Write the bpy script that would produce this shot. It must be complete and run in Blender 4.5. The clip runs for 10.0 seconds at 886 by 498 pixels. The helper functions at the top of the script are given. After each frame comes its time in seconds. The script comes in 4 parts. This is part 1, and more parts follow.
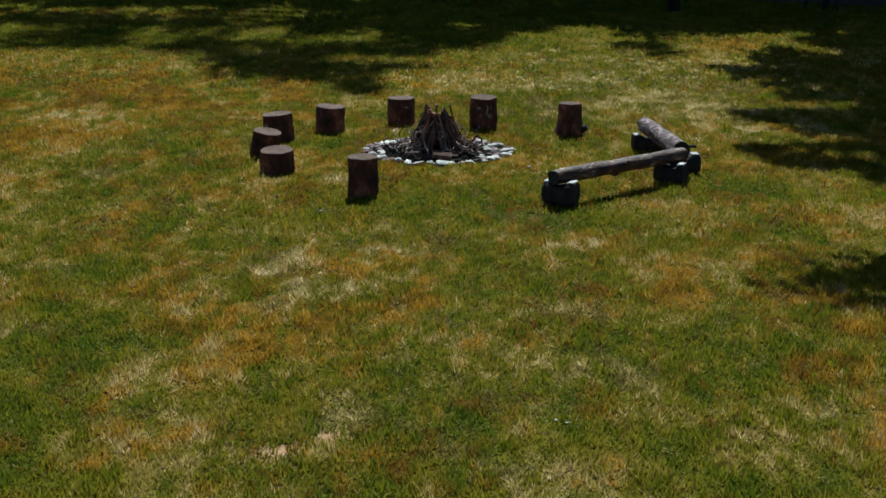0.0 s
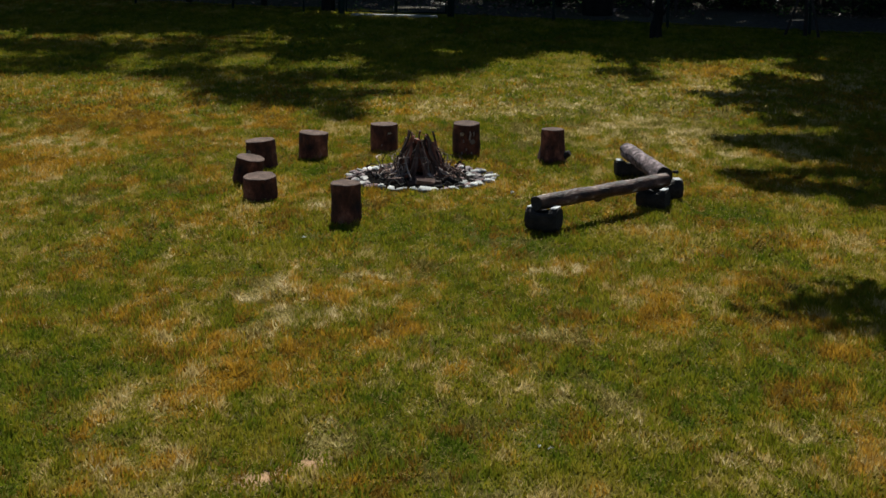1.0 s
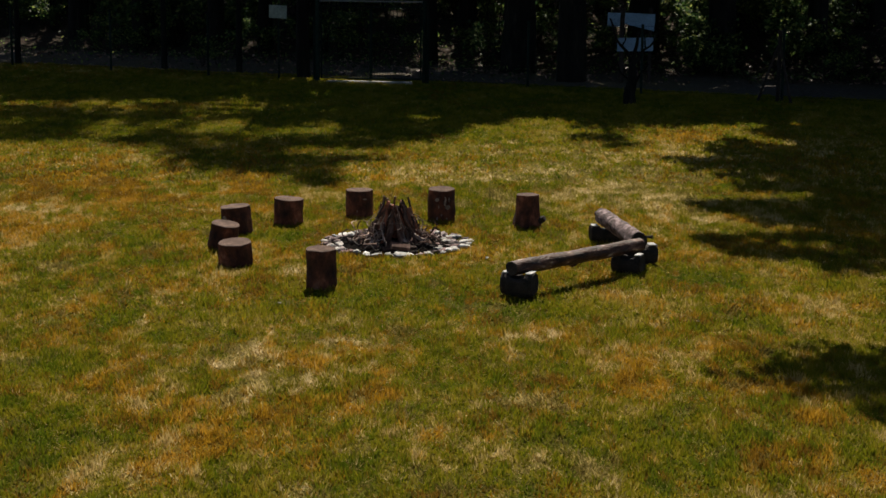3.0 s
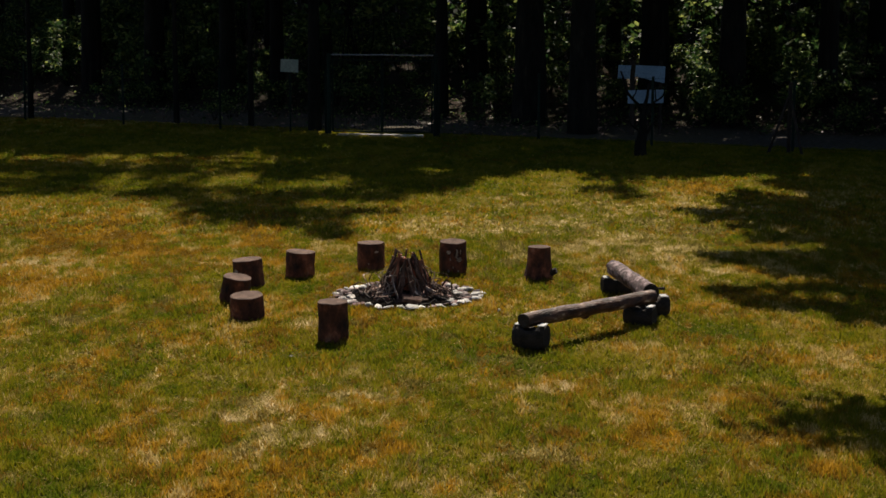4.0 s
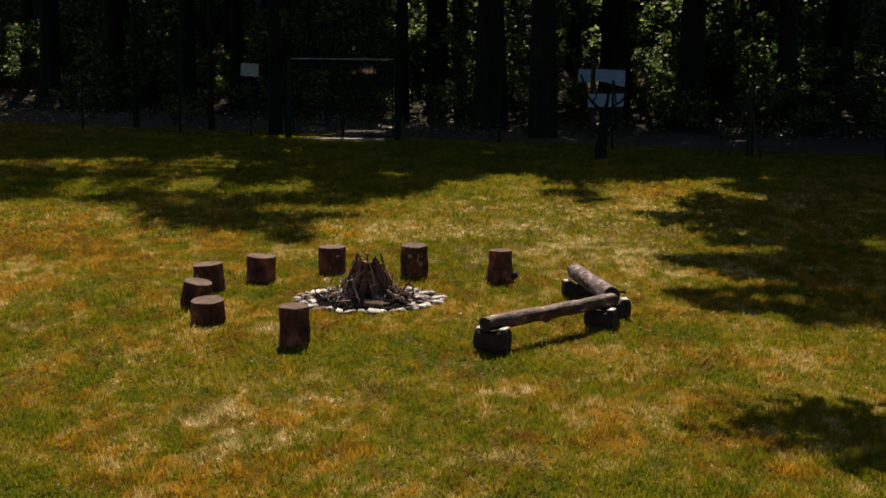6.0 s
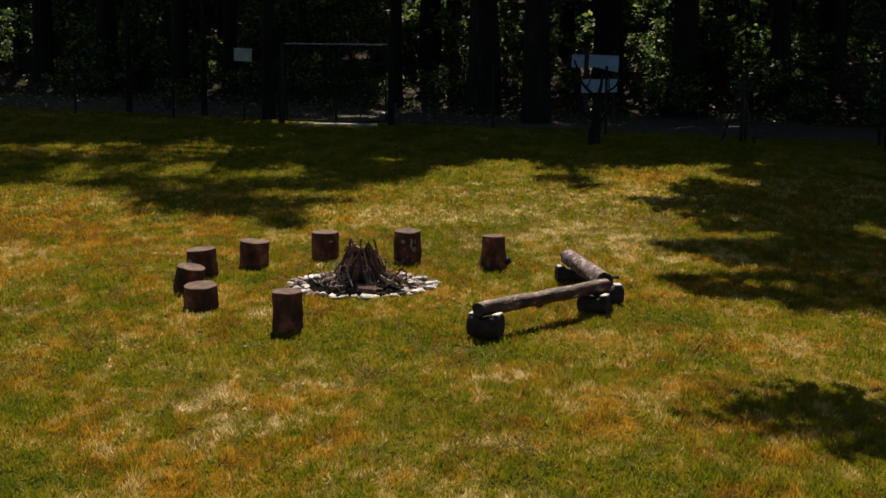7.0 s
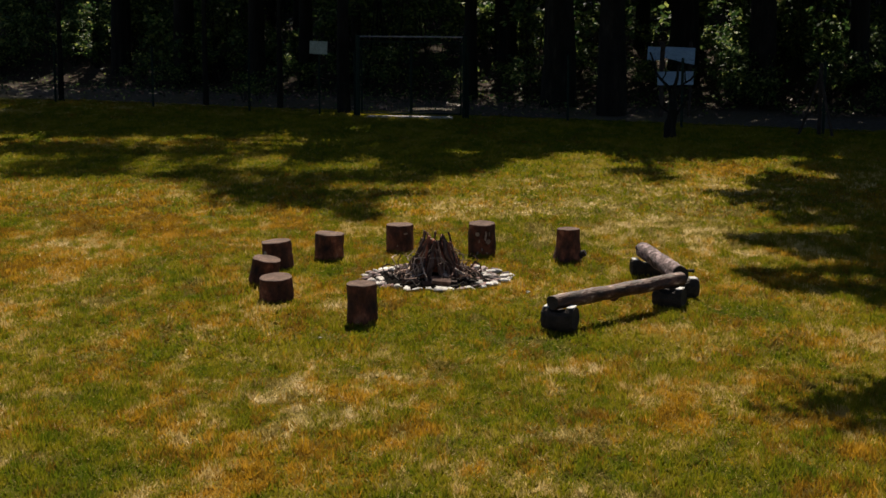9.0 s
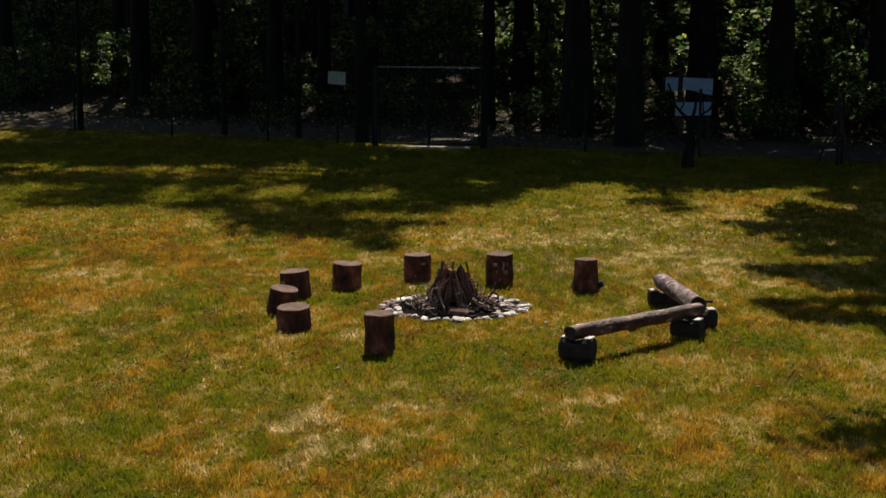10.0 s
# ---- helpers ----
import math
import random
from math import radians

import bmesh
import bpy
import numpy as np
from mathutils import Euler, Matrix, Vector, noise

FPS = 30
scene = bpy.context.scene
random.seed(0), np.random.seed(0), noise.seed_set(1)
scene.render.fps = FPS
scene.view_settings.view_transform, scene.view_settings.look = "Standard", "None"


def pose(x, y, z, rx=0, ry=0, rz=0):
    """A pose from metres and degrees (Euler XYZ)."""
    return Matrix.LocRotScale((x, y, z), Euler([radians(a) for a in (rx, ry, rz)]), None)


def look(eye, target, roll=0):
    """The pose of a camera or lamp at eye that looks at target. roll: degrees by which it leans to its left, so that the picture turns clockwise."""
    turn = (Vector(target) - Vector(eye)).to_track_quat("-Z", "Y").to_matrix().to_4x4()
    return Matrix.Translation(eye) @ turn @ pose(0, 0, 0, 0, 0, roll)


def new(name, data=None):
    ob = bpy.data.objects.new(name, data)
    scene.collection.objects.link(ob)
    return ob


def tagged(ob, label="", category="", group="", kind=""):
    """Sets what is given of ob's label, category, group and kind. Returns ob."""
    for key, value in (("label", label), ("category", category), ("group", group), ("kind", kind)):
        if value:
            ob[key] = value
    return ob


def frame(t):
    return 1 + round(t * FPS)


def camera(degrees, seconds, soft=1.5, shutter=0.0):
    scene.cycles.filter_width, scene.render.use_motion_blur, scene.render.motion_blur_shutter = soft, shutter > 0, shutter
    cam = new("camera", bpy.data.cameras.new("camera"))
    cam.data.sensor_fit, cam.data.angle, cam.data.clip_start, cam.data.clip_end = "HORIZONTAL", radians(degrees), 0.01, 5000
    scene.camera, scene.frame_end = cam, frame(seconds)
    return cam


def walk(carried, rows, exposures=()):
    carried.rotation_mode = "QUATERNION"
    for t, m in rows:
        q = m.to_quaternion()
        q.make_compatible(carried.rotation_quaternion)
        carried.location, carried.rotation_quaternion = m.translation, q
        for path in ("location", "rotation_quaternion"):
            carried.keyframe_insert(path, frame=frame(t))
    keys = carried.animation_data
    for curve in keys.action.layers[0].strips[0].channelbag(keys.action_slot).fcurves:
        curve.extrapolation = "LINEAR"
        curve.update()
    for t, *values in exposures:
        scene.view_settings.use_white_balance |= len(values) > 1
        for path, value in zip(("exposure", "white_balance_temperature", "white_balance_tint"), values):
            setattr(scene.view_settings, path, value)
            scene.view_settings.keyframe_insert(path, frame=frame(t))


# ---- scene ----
cam = camera(29.3, 10.0, soft=1.6)
EYE = 4.0
ROWS = [
    (0.0, 76.278, -0.406, 1.200),
    (0.5, 76.727, -0.210, 0.915),
    (1.0, 77.157, -0.444, 0.624),
    (1.5, 77.605, -0.374, 0.404),
    (2.0, 78.353, -0.504, 0.016),
    (2.2, 78.601, -0.570, -0.188),
    (3.3, 79.874, -0.346, -0.154),
    (3.5, 80.313, -0.216, -0.049),
    (4.0, 81.149, -0.167, 0.125),
    (4.5, 81.580, 0.000, -0.000),
    (5.0, 81.430, -0.087, 0.033),
    (5.5, 81.412, 0.108, -0.625),
    (5.7, 81.376, -0.011, -0.895),
    (6.8, 80.903, -0.307, -1.527),
    (7.0, 80.793, -0.282, -1.415),
    (7.5, 80.607, -0.261, -1.064),
    (8.0, 80.449, -0.064, -0.154),
    (8.5, 80.422, -0.085, 0.539),
    (9.0, 80.538, -0.050, 1.095),
    (9.5, 80.917, 0.146, 1.548),
    (10.0, 81.556, -0.075, 1.703),
]
walk(cam, [(t, pose(0, 0, EYE, rx, ry, rz)) for t, rx, ry, rz in ROWS],
     [(0.0, 0.61, 5250, -2), (1.0, 0.6, 5700, 3), (2.0, 0.57, 6300, 7), (3.5, 0.62, 6650, 11), (4.5, 0.71, 6850, 12), (5.5, 0.80, 7100, 12), (7.0, 0.89, 6980, 12), (10.0, 0.82, 6780, 12)])

# ---- light: a high sun behind the wood, clear sky ----
SUN_EL, SUN_AZ = 50.0, 1.0          # degrees up; degrees to the right of straight ahead
world = bpy.data.worlds.new("sky")
scene.world = world
world.use_nodes = True
wn = world.node_tree
sky = wn.nodes.new("ShaderNodeTexSky")
sky.sky_type, sky.sun_disc = "NISHITA", False
sky.air_density, sky.dust_density = 0.75, 0.6
sky.sun_elevation, sky.sun_rotation = radians(SUN_EL), radians(SUN_AZ)
bg = wn.nodes["Background"]
bg.inputs["Strength"].default_value = 0.068
wn.links.new(sky.outputs[0], bg.inputs[0])
sun_data = bpy.data.lights.new("sun", "SUN")
sun_data.energy, sun_data.angle, sun_data.color = 4.8, radians(0.53), (1.0, 0.92, 0.78)
sun = new("sun", sun_data)
TO_SUN = Vector((math.sin(radians(SUN_AZ)) * math.cos(radians(SUN_EL)), math.cos(radians(SUN_AZ)) * math.cos(radians(SUN_EL)), math.sin(radians(SUN_EL))))
sun.matrix_basis = look(TO_SUN * 60, (0, 0, 0))


# ---- materials ----
def material(name):
    m = bpy.data.materials.new(name)
    m.use_nodes = True
    return m, m.node_tree, m.node_tree.nodes["Principled BSDF"]


def node(tree, kind, **values):
    n = tree.nodes.new(kind)
    for k, v in values.items():
        if k in n.inputs:
            n.inputs[k].default_value = v
    return n


def ramp(tree, source, stops):
    r = tree.nodes.new("ShaderNodeValToRGB")
    while len(r.color_ramp.elements) < len(stops):
        r.color_ramp.elements.new(0.5)
    for e, (p, c) in zip(r.color_ramp.elements, stops):
        e.position, e.color = p, (*c, 1)
    tree.links.new(source, r.inputs[0])
    return r.outputs[0]


def blend(tree, fac, a, b, mode="MIX"):
    n = tree.nodes.new("ShaderNodeMix")
    n.data_type, n.blend_type = "RGBA", mode
    for value, socket in ((fac, n.inputs[0]), (a, n.inputs[6]), (b, n.inputs[7])):
        if isinstance(value, (int, float)):
            socket.default_value = value
        elif isinstance(value, tuple):
            socket.default_value = (*value, 1)
        else:
            tree.links.new(value, socket)
    return n.outputs[2]


def grain(tree, scale, detail=4, stretch=None, source="Object", rough=0.55):
    tc = tree.nodes.new("ShaderNodeTexCoord")
    out = tc.outputs[source]
    if stretch:
        mp = tree.nodes.new("ShaderNodeMapping")
        mp.inputs["Scale"].default_value = stretch
        tree.links.new(out, mp.inputs[0])
        out = mp.outputs[0]
    n = node(tree, "ShaderNodeTexNoise", Scale=scale, Detail=detail, Roughness=rough)
    tree.links.new(out, n.inputs["Vector"])
    return n.outputs[0]


def bump(tree, bsdf, height, strength, distance):
    b = node(tree, "ShaderNodeBump", Strength=strength, Distance=distance)
    tree.links.new(height, b.inputs["Height"])
    tree.links.new(b.outputs[0], bsdf.inputs["Normal"])


def attribute(tree, name):
    a = tree.nodes.new("ShaderNodeAttribute")
    a.attribute_name = name
    s = tree.nodes.new("ShaderNodeSeparateColor")
    tree.links.new(a.outputs["Color"], s.inputs[0])
    return s.outputs


def mottled(name, stops, scale, roughness=0.9, bump_strength=0.5, bump_size=0.01, stretch=None, fine=None, metal=0.0, vary=0.25, gloss=0.3):
    """A rough natural surface: colours by a coarse grain, darkened and lightened by a fine one and from piece to piece."""
    m, t, b = material(name)
    coarse = grain(t, scale, 5, stretch)
    small = grain(t, fine or scale * 7, 4, stretch)
    col = ramp(t, coarse, stops)
    shade = ramp(t, small, [(0.3, (0.62, 0.62, 0.62)), (0.7, (1.2, 1.2, 1.2))])
    col = blend(t, 1.0, col, shade, "MULTIPLY")
    info = t.nodes.new("ShaderNodeObjectInfo")
    own = ramp(t, info.outputs["Random"], [(0.0, (1 - vary,) * 3), (0.55, (1 - 0.3 * vary,) * 3), (1.0, (1 + vary,) * 3)])
    col = blend(t, 1.0, col, own, "MULTIPLY")
    t.links.new(col, b.inputs["Base Color"])
    b.inputs["Roughness"].default_value, b.inputs["Metallic"].default_value = roughness, metal
    b.inputs["Specular IOR Level"].default_value = gloss
    bump(t, b, small, bump_strength, bump_size)
    return m


GREEN, LUSH, STRAW, RUST, SOIL = (0.176, 0.164, 0.008), (0.082, 0.112, 0.007), (0.52, 0.41, 0.17), (0.37, 0.195, 0.012), (0.42, 0.25, 0.14)


def turf_colour(t, patch):
    """Grass colour from the patch weights: red dryness, green rust, blue the blade's own chance."""
    base = ramp(t, patch[2], [(0.0, LUSH), (0.45, GREEN), (0.75, (0.225, 0.185, 0.016)), (0.9, (0.30, 0.23, 0.05)), (1.0, (0.46, 0.34, 0.13))])
    col = blend(t, patch[1], base, ramp(t, patch[2], [(0.2, (0.19, 0.095, 0.012)), (0.75, RUST)]))
    return blend(t, patch[0], col, ramp(t, patch[2], [(0.15, (0.17, 0.135, 0.03)), (0.5, (0.36, 0.28, 0.095)), (0.8, STRAW), (1.0, (0.66, 0.53, 0.30))]))


def grass_material():
    m, t, b = material("grass_blades")
    col = turf_colour(t, attribute(t, "patch"))
    t.links.new(col, b.inputs["Base Color"])
    b.inputs["Roughness"].default_value = 0.65
    b.inputs["Specular IOR Level"].default_value = 0.06
    tr = t.nodes.new("ShaderNodeBsdfTranslucent")
    t.links.new(col, tr.inputs[0])
    mix = t.nodes.new("ShaderNodeMixShader")
    mix.inputs[0].default_value = 0.5
    t.links.new(b.outputs[0], mix.inputs[1])
    t.links.new(tr.outputs[0], mix.inputs[2])
    t.links.new(mix.outputs[0], t.nodes["Material Output"].inputs[0])
    return m


def ground_material():
    m, t, b = material("ground")
    patch = attribute(t, "patch")
    zone = attribute(t, "zone")           # red: sandy track, green: leaf litter, blue: bare sandy turf
    fine = grain(t, 60, 6)
    mid = grain(t, 9, 5)
    turf = turf_colour(t, patch)
    turf = blend(t, ramp(t, fine, [(0.3, (0.25, 0.25, 0.25)), (0.6, (0.85, 0.85, 0.85))]), turf, (0.06, 0.05, 0.010))
    # sand far darker than dry sand: the track's shade is put into it
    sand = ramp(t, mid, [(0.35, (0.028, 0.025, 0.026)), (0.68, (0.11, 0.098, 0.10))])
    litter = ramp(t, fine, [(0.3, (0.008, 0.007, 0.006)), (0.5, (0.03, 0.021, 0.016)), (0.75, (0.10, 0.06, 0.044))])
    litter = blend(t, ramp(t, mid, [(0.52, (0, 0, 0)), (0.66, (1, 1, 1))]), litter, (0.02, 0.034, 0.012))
    col = blend(t, zone[2], turf, SOIL)
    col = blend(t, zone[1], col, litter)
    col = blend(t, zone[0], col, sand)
    t.links.new(col, b.inputs["Base Color"])
    b.inputs["Roughness"].default_value = 0.95
    b.inputs["Specular IOR Level"].default_value = 0.05
    bump(t, b, fine, 0.8, 0.03)
    return m


def leaf_material(name, stops, through_share=0.4, gloss=0.25, roughness=0.55):
    m, t, b = material(name)
    geo = t.nodes.new("ShaderNodeNewGeometry")
    col = ramp(t, geo.outputs["Random Per Island"], stops)
    t.links.new(col, b.inputs["Base Color"])
    b.inputs["Roughness"].default_value = roughness
    b.inputs["Specular IOR Level"].default_value = gloss
    tr = t.nodes.new("ShaderNodeBsdfTranslucent")
    t.links.new(col, tr.inputs[0])
    mix = t.nodes.new("ShaderNodeMixShader")
    mix.inputs[0].default_value = through_share
    t.links.new(b.outputs[0], mix.inputs[1])
    t.links.new(tr.outputs[0], mix.inputs[2])
    t.links.new(mix.outputs[0], t.nodes["Material Output"].inputs[0])
    return m


def cut_wood_material():
    """Sawn, greyed end grain with rings about the object's axis and radial cracks."""
    m, t, b = material("weathered_end_grain")
    tc = t.nodes.new("ShaderNodeTexCoord")
    w = node(t, "ShaderNodeTexWave", Scale=14.0, Distortion=2.5, Detail=3.0)
    w.wave_type, w.rings_direction = "RINGS", "Z"
    t.links.new(tc.outputs["Object"], w.inputs["Vector"])
    rings = ramp(t, w.outputs["Fac"], [(0.0, (0.085, 0.054, 0.042)), (1.0, (0.20, 0.135, 0.108))])
    stain = grain(t, 7, 4)
    col = blend(t, ramp(t, stain, [(0.4, (0, 0, 0)), (0.7, (1, 1, 1))]), rings, (0.062, 0.042, 0.034))
    t.links.new(col, b.inputs["Base Color"])
    b.inputs["Roughness"].default_value = 0.95
    b.inputs["Specular IOR Level"].default_value = 0.1
    bump(t, b, grain(t, 60, 3), 0.4, 0.004)
    return m


def stone_material():
    """Field stones, each of its own tone from dark slate to chalky white."""
    m, t, b = material("field_stone")
    info = t.nodes.new("ShaderNodeObjectInfo")
    own = ramp(t, info.outputs["Random"], [(0.0, (0.03, 0.022, 0.022)), (0.3, (0.10, 0.07, 0.072)), (0.5, (0.26, 0.16, 0.15)), (0.8, (0.34, 0.30, 0.29)), (1.0, (0.62, 0.58, 0.54))])
    small = grain(t, 3, 5)
    col = blend(t, 1.0, own, ramp(t, small, [(0.3, (0.55, 0.55, 0.56)), (0.65, (1.1, 1.08, 1.05))]), "MULTIPLY")
    t.links.new(col, b.inputs["Base Color"])
    b.inputs["Roughness"].default_value = 0.85
    b.inputs["Specular IOR Level"].default_value = 0.2
    bump(t, b, small, 0.4, 0.05)
    return m


M_GRASS, M_GROUND, M_CUT = grass_material(), ground_material(), cut_wood_material()
M_BARK = mottled("pine_bark", [(0.3, (0.02, 0.010, 0.009)), (0.5, (0.10, 0.033, 0.018)), (0.63, (0.22, 0.072, 0.038)), (0.73, (0.36, 0.18, 0.12))], 6, 0.9, 0.8, 0.02, (1, 1, 0.7), 38)
M_LOGBARK = mottled("weathered_log", [(0.36, (0.035, 0.019, 0.019)), (0.5, (0.105, 0.058, 0.058)), (0.64, (0.33, 0.235, 0.24))], 16, 0.75, 1.0, 0.02, (1, 1, 0.6), 75, vary=0.1, gloss=0.35)
# the palest stop paints sun glints into the grain
M_REDLOG = mottled("red_brown_log", [(0.40, (0.024, 0.008, 0.004)), (0.55, (0.085, 0.033, 0.02)), (0.63, (0.17, 0.09, 0.06)), (0.70, (0.68, 0.55, 0.45))], 9, 0.62, 1.0, 0.02, (1, 1, 0.4), 40, vary=0.1, gloss=0.3)
M_DARKLOG = mottled("damp_dark_wood", [(0.3, (0.014, 0.011, 0.009)), (0.7, (0.045, 0.032, 0.026))], 7, 0.9, 0.8, 0.012, None, 45)
M_GREYCUT = mottled("grey_sawn_wood", [(0.3, (0.28, 0.27, 0.27)), (0.7, (0.66, 0.64, 0.62))], 9, 0.85, 0.4, 0.005)
M_STICK = mottled("dry_stick", [(0.3, (0.045, 0.024, 0.018)), (0.6, (0.17, 0.095, 0.07)), (0.8, (0.48, 0.34, 0.27))], 8, 0.9, 0.6, 0.005, (1, 1, 0.3), 60, vary=0.7)
M_TWIG = mottled("grey_twig", [(0.3, (0.22, 0.145, 0.11)), (0.6, (0.45, 0.34, 0.27)), (0.8, (0.72, 0.61, 0.52))], 8, 0.9, 0.5, 0.004, (1, 1, 0.3), 60, vary=0.5)
M_SPLIT = mottled("split_firewood", [(0.3, (0.10, 0.036, 0.022)), (0.7, (0.42, 0.165, 0.10))], 6, 0.9, 0.6, 0.006, (1, 1, 0.2), 60, vary=0.6)
M_STONE = stone_material()
M_PALESTONE = mottled("chalky_stone", [(0.3, (0.30, 0.28, 0.26)), (0.7, (0.72, 0.69, 0.64))], 3, 0.7, 0.3, 0.05, vary=0.5)
M_PALELEAF = mottled("bleached_dry_leaf", [(0.3, (0.5, 0.46, 0.36)), (0.7, (0.8, 0.76, 0.66))], 30, 0.7, 0.4, 0.003, vary=0.2)
M_CHAR = mottled("damp_charcoal", [(0.35, (0.002, 0.002, 0.002)), (0.72, (0.012, 0.009, 0.007))], 14, 1.0, 1.0, 0.02, gloss=0.02)
# bark blacker than pine bark: the gloom of the wood is put into it
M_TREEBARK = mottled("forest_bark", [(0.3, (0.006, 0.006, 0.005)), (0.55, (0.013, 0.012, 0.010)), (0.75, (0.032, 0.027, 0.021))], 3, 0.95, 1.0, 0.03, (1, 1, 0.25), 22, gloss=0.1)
M_STEEL = mottled("green_painted_steel", [(0.3, (0.006, 0.014, 0.011)), (0.7, (0.014, 0.026, 0.021))], 10, 0.9, 0.2, 0.002, gloss=0.08)
M_RAIL = mottled("galvanised_steel", [(0.3, (0.16, 0.17, 0.18)), (0.7, (0.28, 0.29, 0.30))], 14, 0.5, 0.1, 0.001, metal=0.7)
# white panels: the blue light of open shade is put into their colour
M_BOARD = mottled("white_board", [(0.3, (0.19, 0.31, 0.46)), (0.7, (0.25, 0.39, 0.56))], 4, 0.4, 0.1, 0.001)
M_DULLBOARD = mottled("weathered_blue_board", [(0.3, (0.13, 0.215, 0.32)), (0.7, (0.18, 0.29, 0.42))], 4, 0.5, 0.1, 0.001)
M_GREYBOARD = mottled("faded_grey_board", [(0.3, (0.20, 0.24, 0.21)), (0.7, (0.30, 0.34, 0.30))], 5, 0.5, 0.1, 0.001)
M_CONCRETE = mottled("pale_concrete", [(0.3, (0.24, 0.22, 0.20)), (0.7, (0.42, 0.40, 0.37))], 6, 0.85, 0.4, 0.006)
M_LEAF = leaf_material("broad_leaves", [(0.0, (0.03, 0.06, 0.012)), (0.6, (0.06, 0.10, 0.018)), (1.0, (0.11, 0.14, 0.03))])
# bright stops paint sunlit glints on some leaves, dark ones the shade between
M_BUSH = leaf_material("understory_leaves", [(0.0, (0.012, 0.03, 0.01)), (0.55, (0.035, 0.075, 0.02)), (0.8, (0.12, 0.18, 0.045)), (1.0, (0.33, 0.36, 0.10))], 0.5, 0.2, 0.55)
M_LITTER = leaf_material("fallen_leaves", [(0.0, (0.03, 0.022, 0.018)), (0.5, (0.10, 0.065, 0.052)), (0.85, (0.27, 0.155, 0.115)), (1.0, (0.42, 0.29, 0.24))], 0.15)
M_BAREWOOD = mottled("bare_wood", [(0.3, (0.36, 0.28, 0.23)), (0.7, (0.6, 0.50, 0.42))], 9, 0.8, 0.3, 0.004)
M_NEEDLE = leaf_material("pine_needles", [(0.0, (0.02, 0.04, 0.014)), (1.0, (0.05, 0.075, 0.025))], 0.25)


# ---- building helpers ----
def part(name, bm, mat, parent, label="", smooth=False):
    me = bpy.data.meshes.new(name)
    bm.to_mesh(me)
    bm.free()
    me.materials.append(mat)
    if smooth:
        me.polygons.foreach_set("use_smooth", [True] * len(me.polygons))
    return hang(name, me, parent, label)


def hang(name, me, parent, label=""):
    ob = new(name, me)
    ob.parent = parent
    if label:
        tagged(ob, label)
    return ob


def sheet_mesh(name, verts, faces, mat, patch=None, zone=None, smooth=False):
    """A mesh from arrays of points and of equal-sided faces, with optional colour weights."""
    me = bpy.data.meshes.new(name)
    n, k = faces.shape
    me.vertices.add(len(verts))
    me.vertices.foreach_set("co", np.ascontiguousarray(verts, np.float32).ravel())
    me.loops.add(n * k)
    me.loops.foreach_set("vertex_index", np.ascontiguousarray(faces, np.int32).ravel())
    me.polygons.add(n)
    me.polygons.foreach_set("loop_start", np.arange(0, n * k, k, dtype=np.int32))
    if smooth:
        me.polygons.foreach_set("use_smooth", np.ones(n, bool))
    for label, weights in (("patch", patch), ("zone", zone)):
        if weights is not None:
            a = me.attributes.new(label, "FLOAT_COLOR", "POINT")
            a.data.foreach_set("color", np.concatenate([weights, np.ones((len(weights), 1))], 1).astype(np.float32).ravel())
    me.materials.append(mat)
    me.update(calc_edges=True)
    me.validate()
    return me


def smooth_noise(x, y, size, seed):
    """Value noise over the plan, 0 to 1, with lumps of about that size."""
    rng = np.random.default_rng(seed)
    table = rng.random((256, 256))
    u, v = x / size, y / size
    iu, iv = np.floor(u).astype(int), np.floor(v).astype(int)
    fu, fv = u - iu, v - iv
    fu, fv = fu * fu * (3 - 2 * fu), fv * fv * (3 - 2 * fv)
    g = lambda a, b: table[(iu + a) % 256, (iv + b) % 256]
    return (g(0, 0) * (1 - fu) + g(1, 0) * fu) * (1 - fv) + (g(0, 1) * (1 - fu) + g(1, 1) * fu) * fv


def fractal(x, y, size, seed, octaves=4):
    total, weight, amp = 0, 0, 1.0
    for o in range(octaves):
        total = total + amp * smooth_noise(x + 17.3 * o, y - 9.1 * o, size / 2 ** o, seed + o)
        weight += amp
        amp *= 0.6
    return total / weight


def step(e0, e1, v):
    s = np.clip((v - e0) / (e1 - e0), 0, 1)
    return s * s * (3 - 2 * s)


def fence_y(x):
    return 45.0 - 0.42 * (x + 1.0)


def terrain(x, y):
    """Height of the ground: a level lawn, then a bank behind the track that climbs into the wood."""
    back = y - fence_y(np.clip(x, -30, 30))
    lawn = 0.05 * (fractal(x, y, 7.0, 5, 2) - 0.5)
    ring = np.exp(-((x - 1) ** 2 + (y - 21) ** 2) / 18.0)
    rise = 1.0 * step(7, 13, back) + np.clip(back - 10, 0, 75) * 0.06
    rough = 0.25 * (fractal(x, y, 3.0, 8, 3) - 0.5) * step(7, 12, back)
    return lawn * (1 - ring) + rise + rough


def stand(x, y):
    return float(terrain(np.array([float(x)]), np.array([float(y)]))[0])


